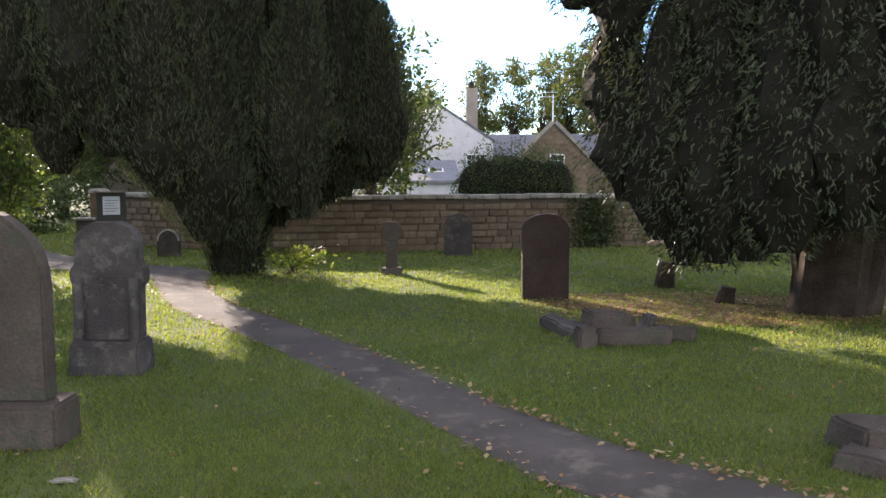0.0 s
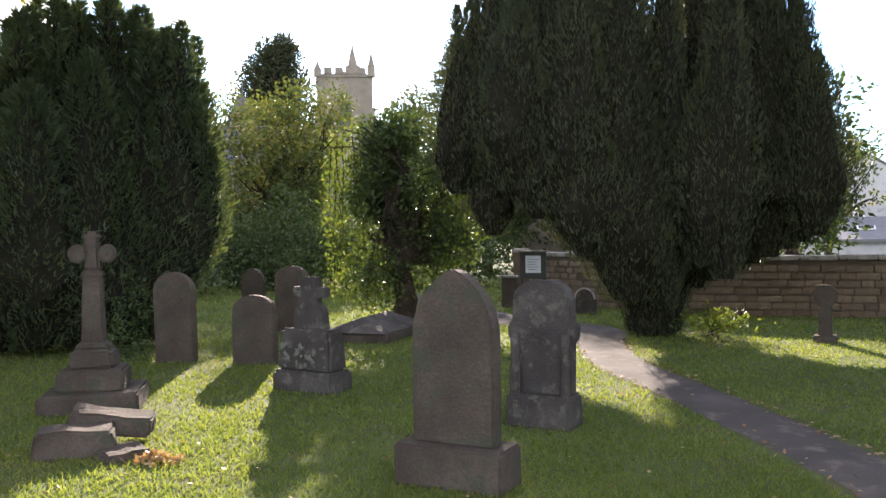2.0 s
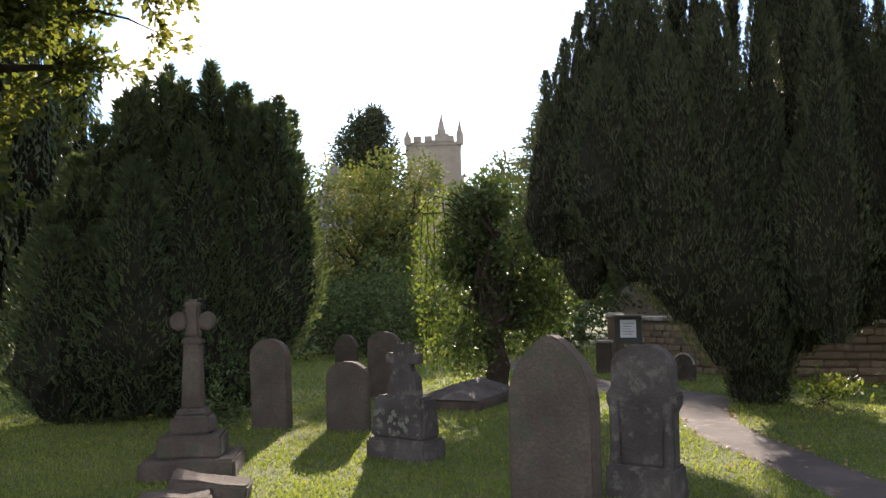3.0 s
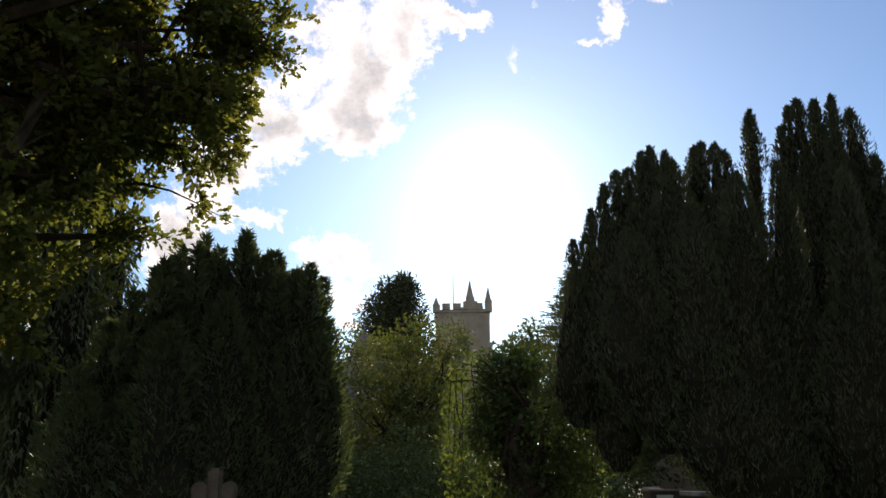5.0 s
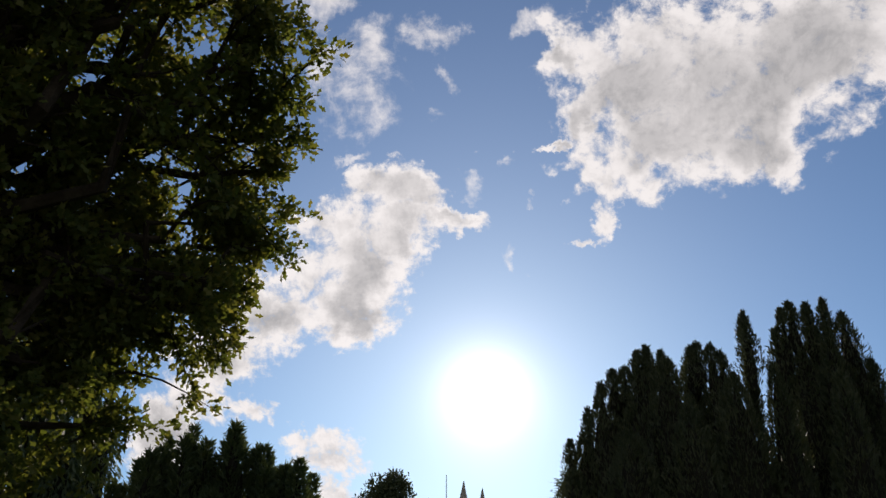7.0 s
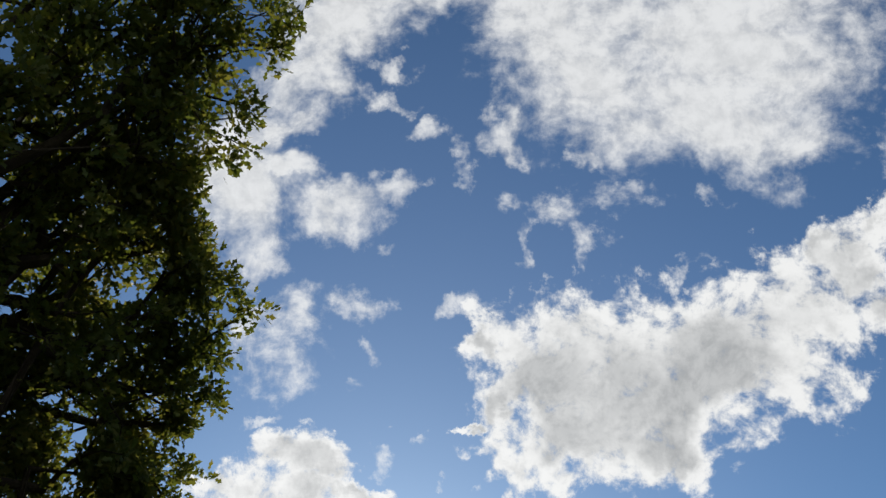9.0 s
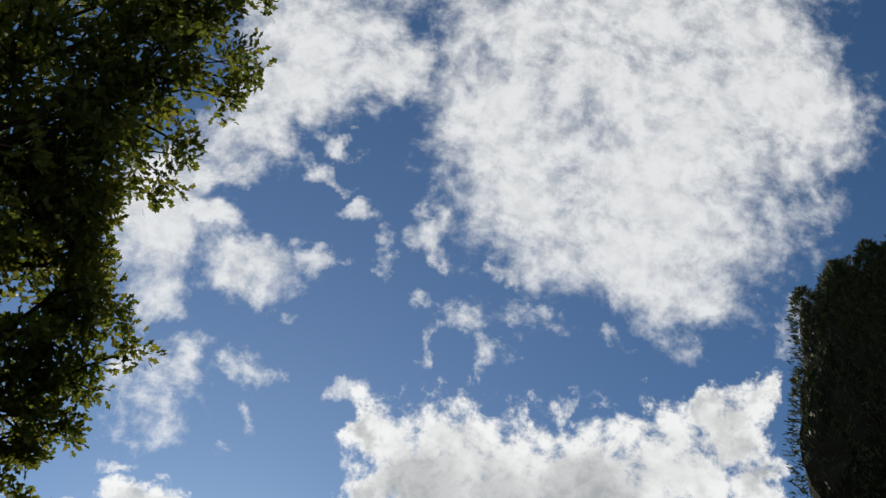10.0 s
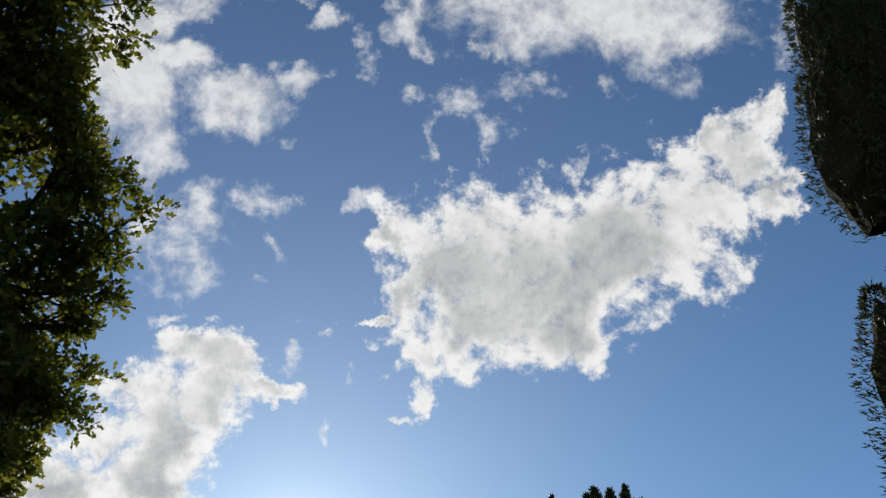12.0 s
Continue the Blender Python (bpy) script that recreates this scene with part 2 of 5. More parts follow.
M_RENDER = material("white limewash", [(0.42, 0.42, 0.41), (0.5, 0.5, 0.49), (0.56, 0.56, 0.55)], 0.8, 25, 0.9, 0.15, (0.38, 0.38, 0.36))
M_SLATE = material("roof slate", [(0.055, 0.058, 0.07), (0.085, 0.088, 0.10), (0.12, 0.12, 0.13)], 2, 30, 0.7, 0.4, isle=0.4)
M_TILE = material("grey roof tile", [(0.10, 0.105, 0.115), (0.14, 0.145, 0.155), (0.18, 0.18, 0.19)], 2, 30, 0.8, 0.3, isle=0.3)
M_LICHEN = material("lichen", [(0.10, 0.102, 0.085), (0.18, 0.182, 0.15)], 20, 90, 1.0, 0.6)
M_BARK = material("bark", [(0.02, 0.015, 0.011), (0.042, 0.032, 0.023), (0.075, 0.058, 0.042)], 4, 30, 1.0, 0.9)
M_PAINT = material("white paint", [(0.68, 0.68, 0.65), (0.8, 0.8, 0.77)], 6, 50, 0.5, 0.1)
M_DARK = material("dark green paint", [(0.02, 0.025, 0.022), (0.035, 0.04, 0.036)], 8, 50, 0.5, 0.15)
M_PAPER = material("notice paper", [(0.55, 0.6, 0.66), (0.7, 0.73, 0.76)], 12, 60, 0.6, 0.05)
M_METAL = material("grey metal", [(0.35, 0.36, 0.37), (0.5, 0.5, 0.5)], 10, 60, 0.4, 0.1, metal=0.8)
M_LITTER = material("dry needle litter", [(0.09, 0.045, 0.025), (0.16, 0.085, 0.05), (0.24, 0.14, 0.09)], 6, 60, 1.0, 0.8)
# near-black fill: the shade deep in foliage is put into this colour
M_CORE = material("dark shade core", [(0.012, 0.012, 0.008), (0.026, 0.024, 0.016)], 4, 30, 1.0, 0.9)
M_YEW = leaf_material("yew needles", [(0.028, 0.038, 0.018), (0.043, 0.055, 0.025), (0.068, 0.076, 0.035)], 0.13, 1.0)
M_CYPRESS = leaf_material("cypress sprays", [(0.035, 0.055, 0.028), (0.055, 0.08, 0.038), (0.085, 0.11, 0.05)], 0.28, 1.0)
M_OAK = leaf_material("oak leaves", [(0.05, 0.068, 0.017), (0.085, 0.108, 0.026), (0.145, 0.14, 0.038)], 0.5, 0.6)
M_LIME = leaf_material("pale green leaves", [(0.05, 0.09, 0.02), (0.085, 0.13, 0.03), (0.14, 0.165, 0.04)], 0.38, 0.8)
M_AUTUMN = leaf_material("yellowing leaves", [(0.05, 0.08, 0.024), (0.075, 0.105, 0.03), (0.13, 0.125, 0.035)], 0.3, 0.9)
M_WOOD = leaf_material("distant leaves", [(0.035, 0.06, 0.02), (0.06, 0.085, 0.028), (0.12, 0.11, 0.035)], 0.32, 0.3)
M_HEDGE = leaf_material("hedge leaves", [(0.032, 0.055, 0.02), (0.05, 0.08, 0.028), (0.075, 0.105, 0.036)], 0.27, 1.2)
M_DEAD = leaf_material("fallen leaves", [(0.14, 0.07, 0.03), (0.25, 0.15, 0.07), (0.4, 0.3, 0.18)], 0.25, 2.0)
M_GLASS = bpy.data.materials.new("window glass")
M_GLASS.use_nodes = True
M_GLASS.node_tree.nodes["Principled BSDF"].inputs["Base Color"].default_value = (0.02, 0.024, 0.028, 1)
M_GLASS.node_tree.nodes["Principled BSDF"].inputs["Roughness"].default_value = 0.08


# ---- builders ----
EYE_Z = 1.6


START, STAND = Vector((0, 0, 0)), Vector((-0.29, 0.10, 0))


def polar(az, d, z=0.0, start=STAND):
    """The place d metres from start at az degrees to the left of +y."""
    return start + Vector((-d * math.sin(radians(az)), d * math.cos(radians(az)), z))


def high(d, el):
    return EYE_Z + d * math.tan(radians(el))


def part(name, bm, mat, parent=None, label="", smooth=False):
    me = bpy.data.meshes.new(name)
    bm.to_mesh(me)
    bm.free()
    me.materials.append(mat)
    if smooth:
        for p in me.polygons:
            p.use_smooth = True
    ob = new(name, me)
    if parent is not None:
        ob.parent = parent
    if label:
        tagged(ob, label)
    return ob


def thing(name, label, category, at=(0, 0, 0), turn=0.0, group="", kind=""):
    ob = new(name)
    ob.empty_display_size = 0.2
    ob.matrix_world = pose(*at, 0, 0, turn)
    return tagged(ob, label, category, group, kind)


def box(bm, x0, x1, y0, y1, z0, z1, bevel=0.0, taper=0.0):
    vs = []
    for z, k in ((z0, 0.0), (z1, taper)):
        vs.append([bm.verts.new((x, y, z)) for x, y in ((x0 + k, y0 + k), (x1 - k, y0 + k), (x1 - k, y1 - k), (x0 + k, y1 - k))])
    a, b = vs
    fs = [bm.faces.new(a[::-1]), bm.faces.new(b)] + [bm.faces.new((a[i], a[(i + 1) % 4], b[(i + 1) % 4], b[i])) for i in range(4)]
    if bevel:
        es = list({e for f in fs for e in f.edges})
        bmesh.ops.bevel(bm, geom=es, offset=bevel, segments=2, affect="EDGES")
    return bm


def slab_mesh(outline, thick, bevel=0.015, wear=0.004, seed=1):
    """An upright slab from an outline in x and z, with worn edges."""
    bm = bmesh.new()
    f = bm.faces.new([bm.verts.new((x, -thick / 2, z)) for x, z in outline])
    ext = bmesh.ops.extrude_face_region(bm, geom=[f])
    for v in ext["geom"]:
        if isinstance(v, bmesh.types.BMVert):
            v.co.y += thick
    bmesh.ops.recalc_face_normals(bm, faces=bm.faces)
    rim = [e for e in bm.edges if len(e.link_faces) == 2 and e.calc_face_angle(0) > 0.7]
    bmesh.ops.bevel(bm, geom=rim, offset=bevel, segments=2, affect="EDGES")
    for v in bm.verts:
        v.co += noise.noise_vector(v.co * 7 + Vector((seed * 3.1, 0, 0))) * wear
    return bm


def arch(w, h, kind="round", steps=14, rise=None):
    """The outline of a headstone w wide and h high: round, gothic, flat-shouldered or low-arched."""
    r = w / 2
    pts = [(-r, 0.0), (r, 0.0)]
    if kind == "round":
        pts += [(r * math.cos(a), h - r + r * math.sin(a)) for a in [math.pi * i / steps for i in range(steps + 1)]]
    elif kind == "low":
        k = rise or r * 0.5
        pts += [(r * math.cos(a), h - k + k * math.sin(a)) for a in [math.pi * i / steps for i in range(steps + 1)]]
    elif kind == "gothic":
        k = rise or w * 0.72
        R = (r * r + k * k) / (2 * r)
        end = math.acos((R - r) / R)
        half = steps // 2
        right = [(r - R + R * math.cos(end * i / half), h - k + R * math.sin(end * i / half)) for i in range(half + 1)]
        pts += right + [(-x, z) for x, z in right[-2::-1]]
    elif kind == "shoulder":
        k = w * 0.34
        pts += [(r, h - k * 0.9), (r * 0.93, h - k * 0.9), (r * 0.93, h - k * 0.6)]
        pts += [(r * 0.93 * math.cos(a), h - k * 0.6 + k * 0.6 * math.sin(a)) for a in [math.pi * i / steps for i in range(1, steps)]]
        pts += [(-r * 0.93, h - k * 0.6), (-r * 0.93, h - k * 0.9), (-r, h - k * 0.9)]
    return pts


def leaves(name, pos, way, length, width, mat, parent, template, seed=0, label="", face=None, kind=""):
    """Many small leaves as one mesh: template is an outline along and across the leaf."""
    rng = np.random.default_rng(seed)
    n, k = len(pos), len(template)
    way = way / (np.linalg.norm(way, axis=1)[:, None] + 1e-9)
    ref = rng.normal(size=(n, 3)) if face is None else face + 0.35 * rng.normal(size=(n, 3))
    side = np.cross(way, ref)
    side /= np.linalg.norm(side, axis=1)[:, None] + 1e-9
    up = np.cross(side, way)
    t = np.array(template)
    co = (pos[:, None] + way[:, None] * (t[None, :, 0:1] * np.reshape(length, (-1, 1, 1)))
          + side[:, None] * (t[None, :, 1:2] * np.reshape(width, (-1, 1, 1)))
          + up[:, None] * (-(t[None, :, 0:1] ** 2) * 0.18 * np.reshape(length, (-1, 1, 1))))
    me = bpy.data.meshes.new(name)
    me.vertices.add(n * k)
    me.vertices.foreach_set("co", co.astype(np.float32).ravel())
    me.loops.add(n * k)
    me.loops.foreach_set("vertex_index", np.arange(n * k, dtype=np.int32))
    me.polygons.add(n)
    me.polygons.foreach_set("loop_start", np.arange(0, n * k, k, dtype=np.int32))
    me.update(calc_edges=True)
    me.materials.append(mat)
    ob = new(name, me)
    if parent is not None:
        ob.parent = parent
    return tagged(ob, label, kind=kind)


SPRAY = [(0, 0.06), (0.36, 0.5), (0.42, 0.1), (1, 0.0), (0.58, -0.5), (0.28, -0.1)]
OAKLEAF = [(0, 0.03), (0.26, 0.36), (0.4, 0.18), (0.64, 0.5), (0.76, 0.2), (1, 0.04), (0.78, -0.22), (0.6, -0.5), (0.42, -0.16), (0.22, -0.32)]
PLAIN = [(0, 0), (0.4, 0.5), (1, 0), (0.4, -0.5)]
BLADE = [(0, 0.5), (0, -0.5), (1, 0)]


def tube(bm, pts, r0, r1, sides=7):
    """A tapered, slightly crooked limb along pts."""
    rings = []
    for i, p in enumerate(pts):
        d = (pts[min(i + 1, len(pts) - 1)] - pts[max(i - 1, 0)]).normalized()
        a = d.orthogonal().normalized()
        b = d.cross(a)
        r = r0 + (r1 - r0) * i / (len(pts) - 1)
        rings.append([bm.verts.new(p + (a * math.cos(q) + b * math.sin(q)) * r * (1 + 0.12 * math.sin(3 * q + i)))
                      for q in [2 * math.pi * j / sides for j in range(sides)]])
    for u, w in zip(rings, rings[1:]):
        for j in range(sides):
            bm.faces.new((u[j], u[(j + 1) % sides], w[(j + 1) % sides], w[j]))
    bm.faces.new(rings[-1])
    return bm


def crooked(a, b, n=5, bend=0.12, sag=0.0):
    a, b = Vector(a), Vector(b)
    L = (b - a).length
    out = []
    for i in range(n + 1):
        t = i / n
        p = a.lerp(b, t)
        w = math.sin(math.pi * t)
        out.append(p + Vector((random.uniform(-1, 1), random.uniform(-1, 1), random.uniform(-0.5, 1))) * L * bend * w * 0.6 + Vector((0, 0, -sag * L * w)))
    return out


def column_shape(h, a, x, y, r):
    """The radius of a spindle-shaped column at the height h (0 to 1) and the angle a: lumpy, thin ones pointed."""
    h = np.clip(h, 0, 1)
    lump = 1 + 0.16 * np.sin(3 * a + 9 * h + x * 7) + 0.11 * np.sin(5 * a - 14 * h + y * 5) + 0.06 * np.sin(8 * a + 31 * h + x * 3)
    return r * np.clip((1 - h) ** (0.74 if r < 0.35 else 0.62) * 1.15, 0, 1) * np.clip(0.28 + h * 2.6, 0, 1) * lump


def column_points(rng, cols, per, droop, flare=0.9, inner=0.62):
    """Spray places and ways over spindle-shaped columns (x, y, foot, top, radius)."""
    P, D = [], []
    for x, y, z0, z1, r in cols:
        n = max(0, int(per * (z1 - z0) * (r + (0.2 if r < 0.35 else 0.0))))
        h = rng.random(n) ** (0.6 if r < 0.35 else 0.8)
        a = rng.random(n) * 2 * np.pi
        lo = 0.1 if r < 0.35 else inner
        q = column_shape(h, a, x, y, r) * (lo + (1.05 - lo) * rng.random(n) ** 0.6)
        p = np.stack([x + q * np.cos(a), y + q * np.sin(a), z0 + (z1 - z0) * h], 1)
        w = np.stack([np.cos(a) * flare, np.sin(a) * flare, np.full(n, -droop)], 1) + rng.normal(size=(n, 3)) * 0.35
        keep = np.ones(n, bool)
        for X, Y, Z0, Z1, R in cols:      # none where a neighbouring column hides them
            if (X, Y) != (x, y) and (X - x) ** 2 + (Y - y) ** 2 < (R + r) ** 2:
                hh = (p[:, 2] - Z0) / (Z1 - Z0)
                away = np.hypot(p[:, 0] - X, p[:, 1] - Y)
                inside = column_shape(hh, np.arctan2(p[:, 1] - Y, p[:, 0] - X), X, Y, R) * 0.7
                keep &= ~((hh > 0.03) & (hh < 0.94) & (away < inside))
        P.append(p[keep])
        D.append(w[keep])
    return np.concatenate(P), np.concatenate(D)


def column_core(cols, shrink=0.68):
    """Near-black solids inside dense columns, standing for inner twigs and the shade among them."""
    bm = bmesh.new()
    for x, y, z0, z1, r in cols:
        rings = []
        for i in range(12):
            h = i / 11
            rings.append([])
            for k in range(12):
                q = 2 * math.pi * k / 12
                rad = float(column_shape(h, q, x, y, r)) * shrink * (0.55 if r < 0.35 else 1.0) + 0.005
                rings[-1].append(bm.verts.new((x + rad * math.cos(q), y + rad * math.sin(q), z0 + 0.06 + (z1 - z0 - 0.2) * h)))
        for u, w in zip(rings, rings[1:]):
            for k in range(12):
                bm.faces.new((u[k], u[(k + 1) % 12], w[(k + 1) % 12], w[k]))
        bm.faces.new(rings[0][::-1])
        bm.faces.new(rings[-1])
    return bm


def blob_points(rng, blobs, per):
    """Leaf places in lumpy ellipsoids (x, y, z, rx, ry, rz), thickest near their skins."""
    P, D = [], []
    for x, y, z, a, b, c in blobs:
        n = max(8, int(per * (a * b * c) ** (2 / 3)))
        d = rng.normal(size=(n, 3))
        d /= np.linalg.norm(d, axis=1)[:, None]
        lump = 1 + 0.22 * np.sin(4 * d[:, 0] + x) * np.sin(5 * d[:, 1] + y) + 0.15 * np.sin(7 * d[:, 2] + z)
        k = (0.35 + 0.65 * rng.random(n) ** 0.5) * lump
        P.append(np.array([x, y, z]) + d * k[:, None] * np.array([a, b, c]))
        D.append(d + rng.normal(size=(n, 3)) * 0.8)
    return np.concatenate(P), np.concatenate(D)


# ---- ground, path ----
def make_ground():
    bm = bmesh.new()
    rings = [0, 3, 6, 10, 15, 22, 30, 45, 70, 120, 250, 600, 1500, 4000]
    last = None
    for r in rings:
        if r == 0:
            last = [bm.verts.new((0, 0, 0))]
            continue
        ring = [bm.verts.new((r * math.cos(a), r * math.sin(a), 0 if r < 60 else -0.004 * (r - 60) ** 0.8)) for a in [2 * math.pi * i / 64 for i in range(64)]]
        for i in range(64):
            if len(last) == 1:
                bm.faces.new((last[0], ring[i], ring[(i + 1) % 64]))
            else:
                bm.faces.new((last[i], ring[i], ring[(i + 1) % 64], last[(i + 1) % 64]))
        last = ring
    g = part("ground", bm, M_EARTH)
    tagged(g, "mown churchyard lawn of short green grass", "ground", kind="structure")


make_ground()
PATH_LEFT = [(2.6, 2.2), (1.55, 3.2), (0.73, 4.01), (0.48, 4.25), (0.05, 4.99), (-0.60, 6.13), (-2.01, 8.17), (-3.15, 9.69), (-3.88, 11.32), (-4.6, 12.7), (-6.2, 13.4), (-8.0, 15.0), (-12.5, 21)]
PATH_RIGHT = [(3.3, 2.8), (2.3, 3.6), (1.68, 4.15), (1.16, 4.64), (0.44, 5.58), (-0.40, 6.95), (-1.60, 8.75), (-2.55, 10.1), (-3.2, 11.5), (-3.75, 13.3), (-5.3, 14.3), (-7.2, 15.9), (-11.5, 21.8)]


def smooth_line(pts, n=8):
    out = []
    for i in range(len(pts) - 1):
        p0, p1, p2, p3 = (np.array(pts[max(0, min(len(pts) - 1, j))]) for j in (i - 1, i, i + 1, i + 2))
        for k in range(n):
            t = k / n
            out.append(0.5 * (2 * p1 + (p2 - p0) * t + (2 * p0 - 5 * p1 + 4 * p2 - p3) * t ** 2 + (3 * p1 - p0 - 3 * p2 + p3) * t ** 3))
    return np.array(out + [np.array(pts[-1])])


EDGE_L, EDGE_R = smooth_line(PATH_LEFT), smooth_line(PATH_RIGHT)


def make_path():
    bm = bmesh.new()
    rng = random.Random(4)
    rows = []
    for a, b in zip(EDGE_L, EDGE_R):
        ja, jb = rng.uniform(-0.03, 0.03), rng.uniform(-0.03, 0.03)
        row = []
        for k in range(7):
            t = k / 6
            p = a * (1 - t) + b * t + (b - a) * (ja * (1 - t) + jb * t)
            row.append(bm.verts.new((p[0], p[1], 0.004 + 0.02 * math.sin(math.pi * t))))
        rows.append(row)
    for u, w in zip(rows, rows[1:]):
        for k in range(6):
            bm.faces.new((u[k], u[k + 1], w[k + 1], w[k]))
    p = part("path", bm, M_PATH, smooth=True)
    tagged(p, "narrow worn asphalt path curving through the grass", "path", kind="structure")


make_path()


def on_path(P, margin=0.0):
    mid, half = (EDGE_L + EDGE_R) / 2, np.linalg.norm(EDGE_L - EDGE_R, axis=1) / 2
    d = np.linalg.norm(P[:, None, :2] - mid[None], axis=2)
    return (d < half[None] * 0.93 + margin).any(1)


def make_grass():
    rng = np.random.default_rng(11)
    n = 400000
    r = 2.8 * (26 / 2.8) ** (rng.random(n) ** 0.9)
    a = np.radians(rng.uniform(-36, 64, n))
    P = np.stack([-r * np.sin(a), r * np.cos(a), np.zeros(n)], 1)
    P = P[~on_path(P)]
    clump = np.array([noise.noise(Vector((x * 1.3, y * 1.3, 0))) for x, y, _ in P])
    P = P[rng.random(len(P)) < 0.75 + clump * 0.5]
    n = len(P)
    far = np.linalg.norm(P, axis=1)
    way = np.stack([rng.normal(size=n) * 0.6, rng.normal(size=n) * 0.6, np.ones(n)], 1)
    L = rng.uniform(0.018, 0.042, n) * (1 + 0.03 * far)
    W = 0.0035 + 0.0011 * far
    leaves("grass", P, way, L, W, M_GRASS, None, BLADE, 3, "short green lawn grass blades", kind="stuff")


make_grass()

# ---- headstones ----
GRAVES = "churchyard headstones"


def headstone(label, at, w, h, kind, thick=0.11, mat=None, plinth=None, turn=0.0, lean=0.0, rise=None, seed=1):
    mat = mat or M_STONE
    g = thing("headstone", label, "headstone", (*at, 0), turn, GRAVES)
    z = 0.0
    if plinth:
        pw, ph, pd = plinth
        bm = bmesh.new()
        box(bm, -pw / 2, pw / 2, -pd / 2, pd / 2, -0.05, ph, 0.018)
        for v in bm.verts:
            v.co += noise.noise_vector(v.co * 5) * 0.006
        part("plinth", bm, mat, g)
        z = ph - 0.004
    s = part("slab", slab_mesh(arch(w, h - z, kind, 16, rise), thick, 0.014, 0.005, seed), mat, g)
    s.matrix_local = pose(0, 0, z - (0.03 if not plinth else 0), lean, 0, 0)
    return g


headstone("tall pointed-arch sandstone headstone on a stepped plinth in the grass", (-2.56, 4.86), 0.56, 1.36, "gothic", 0.14, M_STONE, (0.74, 0.26, 0.34), 0, 0, 0.42, 1)
headstone("round-topped reddish headstone standing in shaded grass", (1.25, 10.33), 0.57, 1.08, "low", 0.12, M_RUST, None, 3, 0, 0.2, 3)
headstone("small round-topped pale headstone close to the wall", (0.28, 15.6), 0.52, 0.80, "round", 0.1, M_GREY, None, 2, 0, None, 4)
headstone("tall round-topped headstone beside the stone cross", (-7.92, 7.96), 0.56, 1.15, "low", 0.12, M_STONE, None, 8, 2, 0.24, 6)
headstone("low round-topped headstone casting a shadow on the lawn", (-6.92, 8.24), 0.57, 0.87, "low", 0.12, M_STONE, None, 10, 0, 0.2, 7)
headstone("round-topped headstone in the shade of the trees", (-9.36, 11.2), 0.42, 1.03, "round", 0.1, M_STONE, None, 5, 0, None, 8)
headstone("broad round-topped headstone under the small tree", (-8.5, 11.1), 0.6, 1.09, "low", 0.1, M_STONE, None, 5, 0, 0.2, 9)

headstone("small dark headstone standing on the far sunlit lawn", (-18.6, 12.2), 0.5, 0.9, "low", 0.12, M_STONE, (0.7, 0.2, 0.35), 20, 0, 0.2, 10)


def worn_box(x0, x1, y0, y1, z0, z1, bevel=0.02, wear=0.008, taper=0.0, seed=0.0, cuts=1):
    bm = box(bmesh.new(), x0, x1, y0, y1, z0, z1, bevel, taper)
    if cuts:
        bmesh.ops.subdivide_edges(bm, edges=[e for e in bm.edges if e.calc_length() > 0.12], cuts=cuts, use_grid_fill=True)
    for v in bm.verts:
        v.co += noise.noise_vector(v.co * 6 + Vector((seed, seed * 2, 0))) * wear
    return bm


def pillared_headstone():
    """The broad stone with side pillars, a moulded neck and a heavy base."""
    g = thing("headstone", "broad weathered headstone with side pillars and shaped shoulders beside the path", "headstone", (-2.62, 6.62, 0), 0, GRAVES)
    part("plinth", worn_box(-0.285, 0.285, -0.18, 0.18, -0.05, 0.26, 0.02, 0.012, 0.015, 1), M_GREY, g)
    out = [(-0.25, 0), (0.25, 0), (0.25, 0.42), (0.29, 0.46), (0.29, 0.56), (0.25, 0.6), (0.25, 0.78), (0.225, 0.84), (0.18, 0.89), (0.09, 0.93), (-0.09, 0.93), (-0.18, 0.89), (-0.225, 0.84), (-0.25, 0.78), (-0.25, 0.6), (-0.29, 0.56), (-0.29, 0.46), (-0.25, 0.42)]
    s = part("slab", slab_mesh(out, 0.16, 0.012, 0.006, 5), M_GREY, g)
    s.matrix_local = pose(0, 0.02, 0.255)
    for x in (-0.215, 0.215):
        bm = bmesh.new()
        tube(bm, [Vector((x, -0.09, 0.25 + 0.1 * i)) for i in range(6)], 0.042, 0.036, 10)
        part("side_pillar", bm, M_GREY, g, smooth=True)


def ringed_headstone():
    g = thing("headstone", "small low headstone with a pale carved rim", "headstone", (-5.0, 15.45, 0), 0, GRAVES)
    part("slab", slab_mesh(arch(0.42, 0.5, "round"), 0.1, 0.012, 0.004, 5), M_GREY, g)
    bm = bmesh.new()
    tube(bm, [Vector((0.19 * math.cos(a), -0.052, 0.29 + 0.19 * math.sin(a))) for a in [math.pi * i / 14 for i in range(15)]], 0.02, 0.02, 6)
    part("rim", bm, M_COPING, g, "pale raised rim")


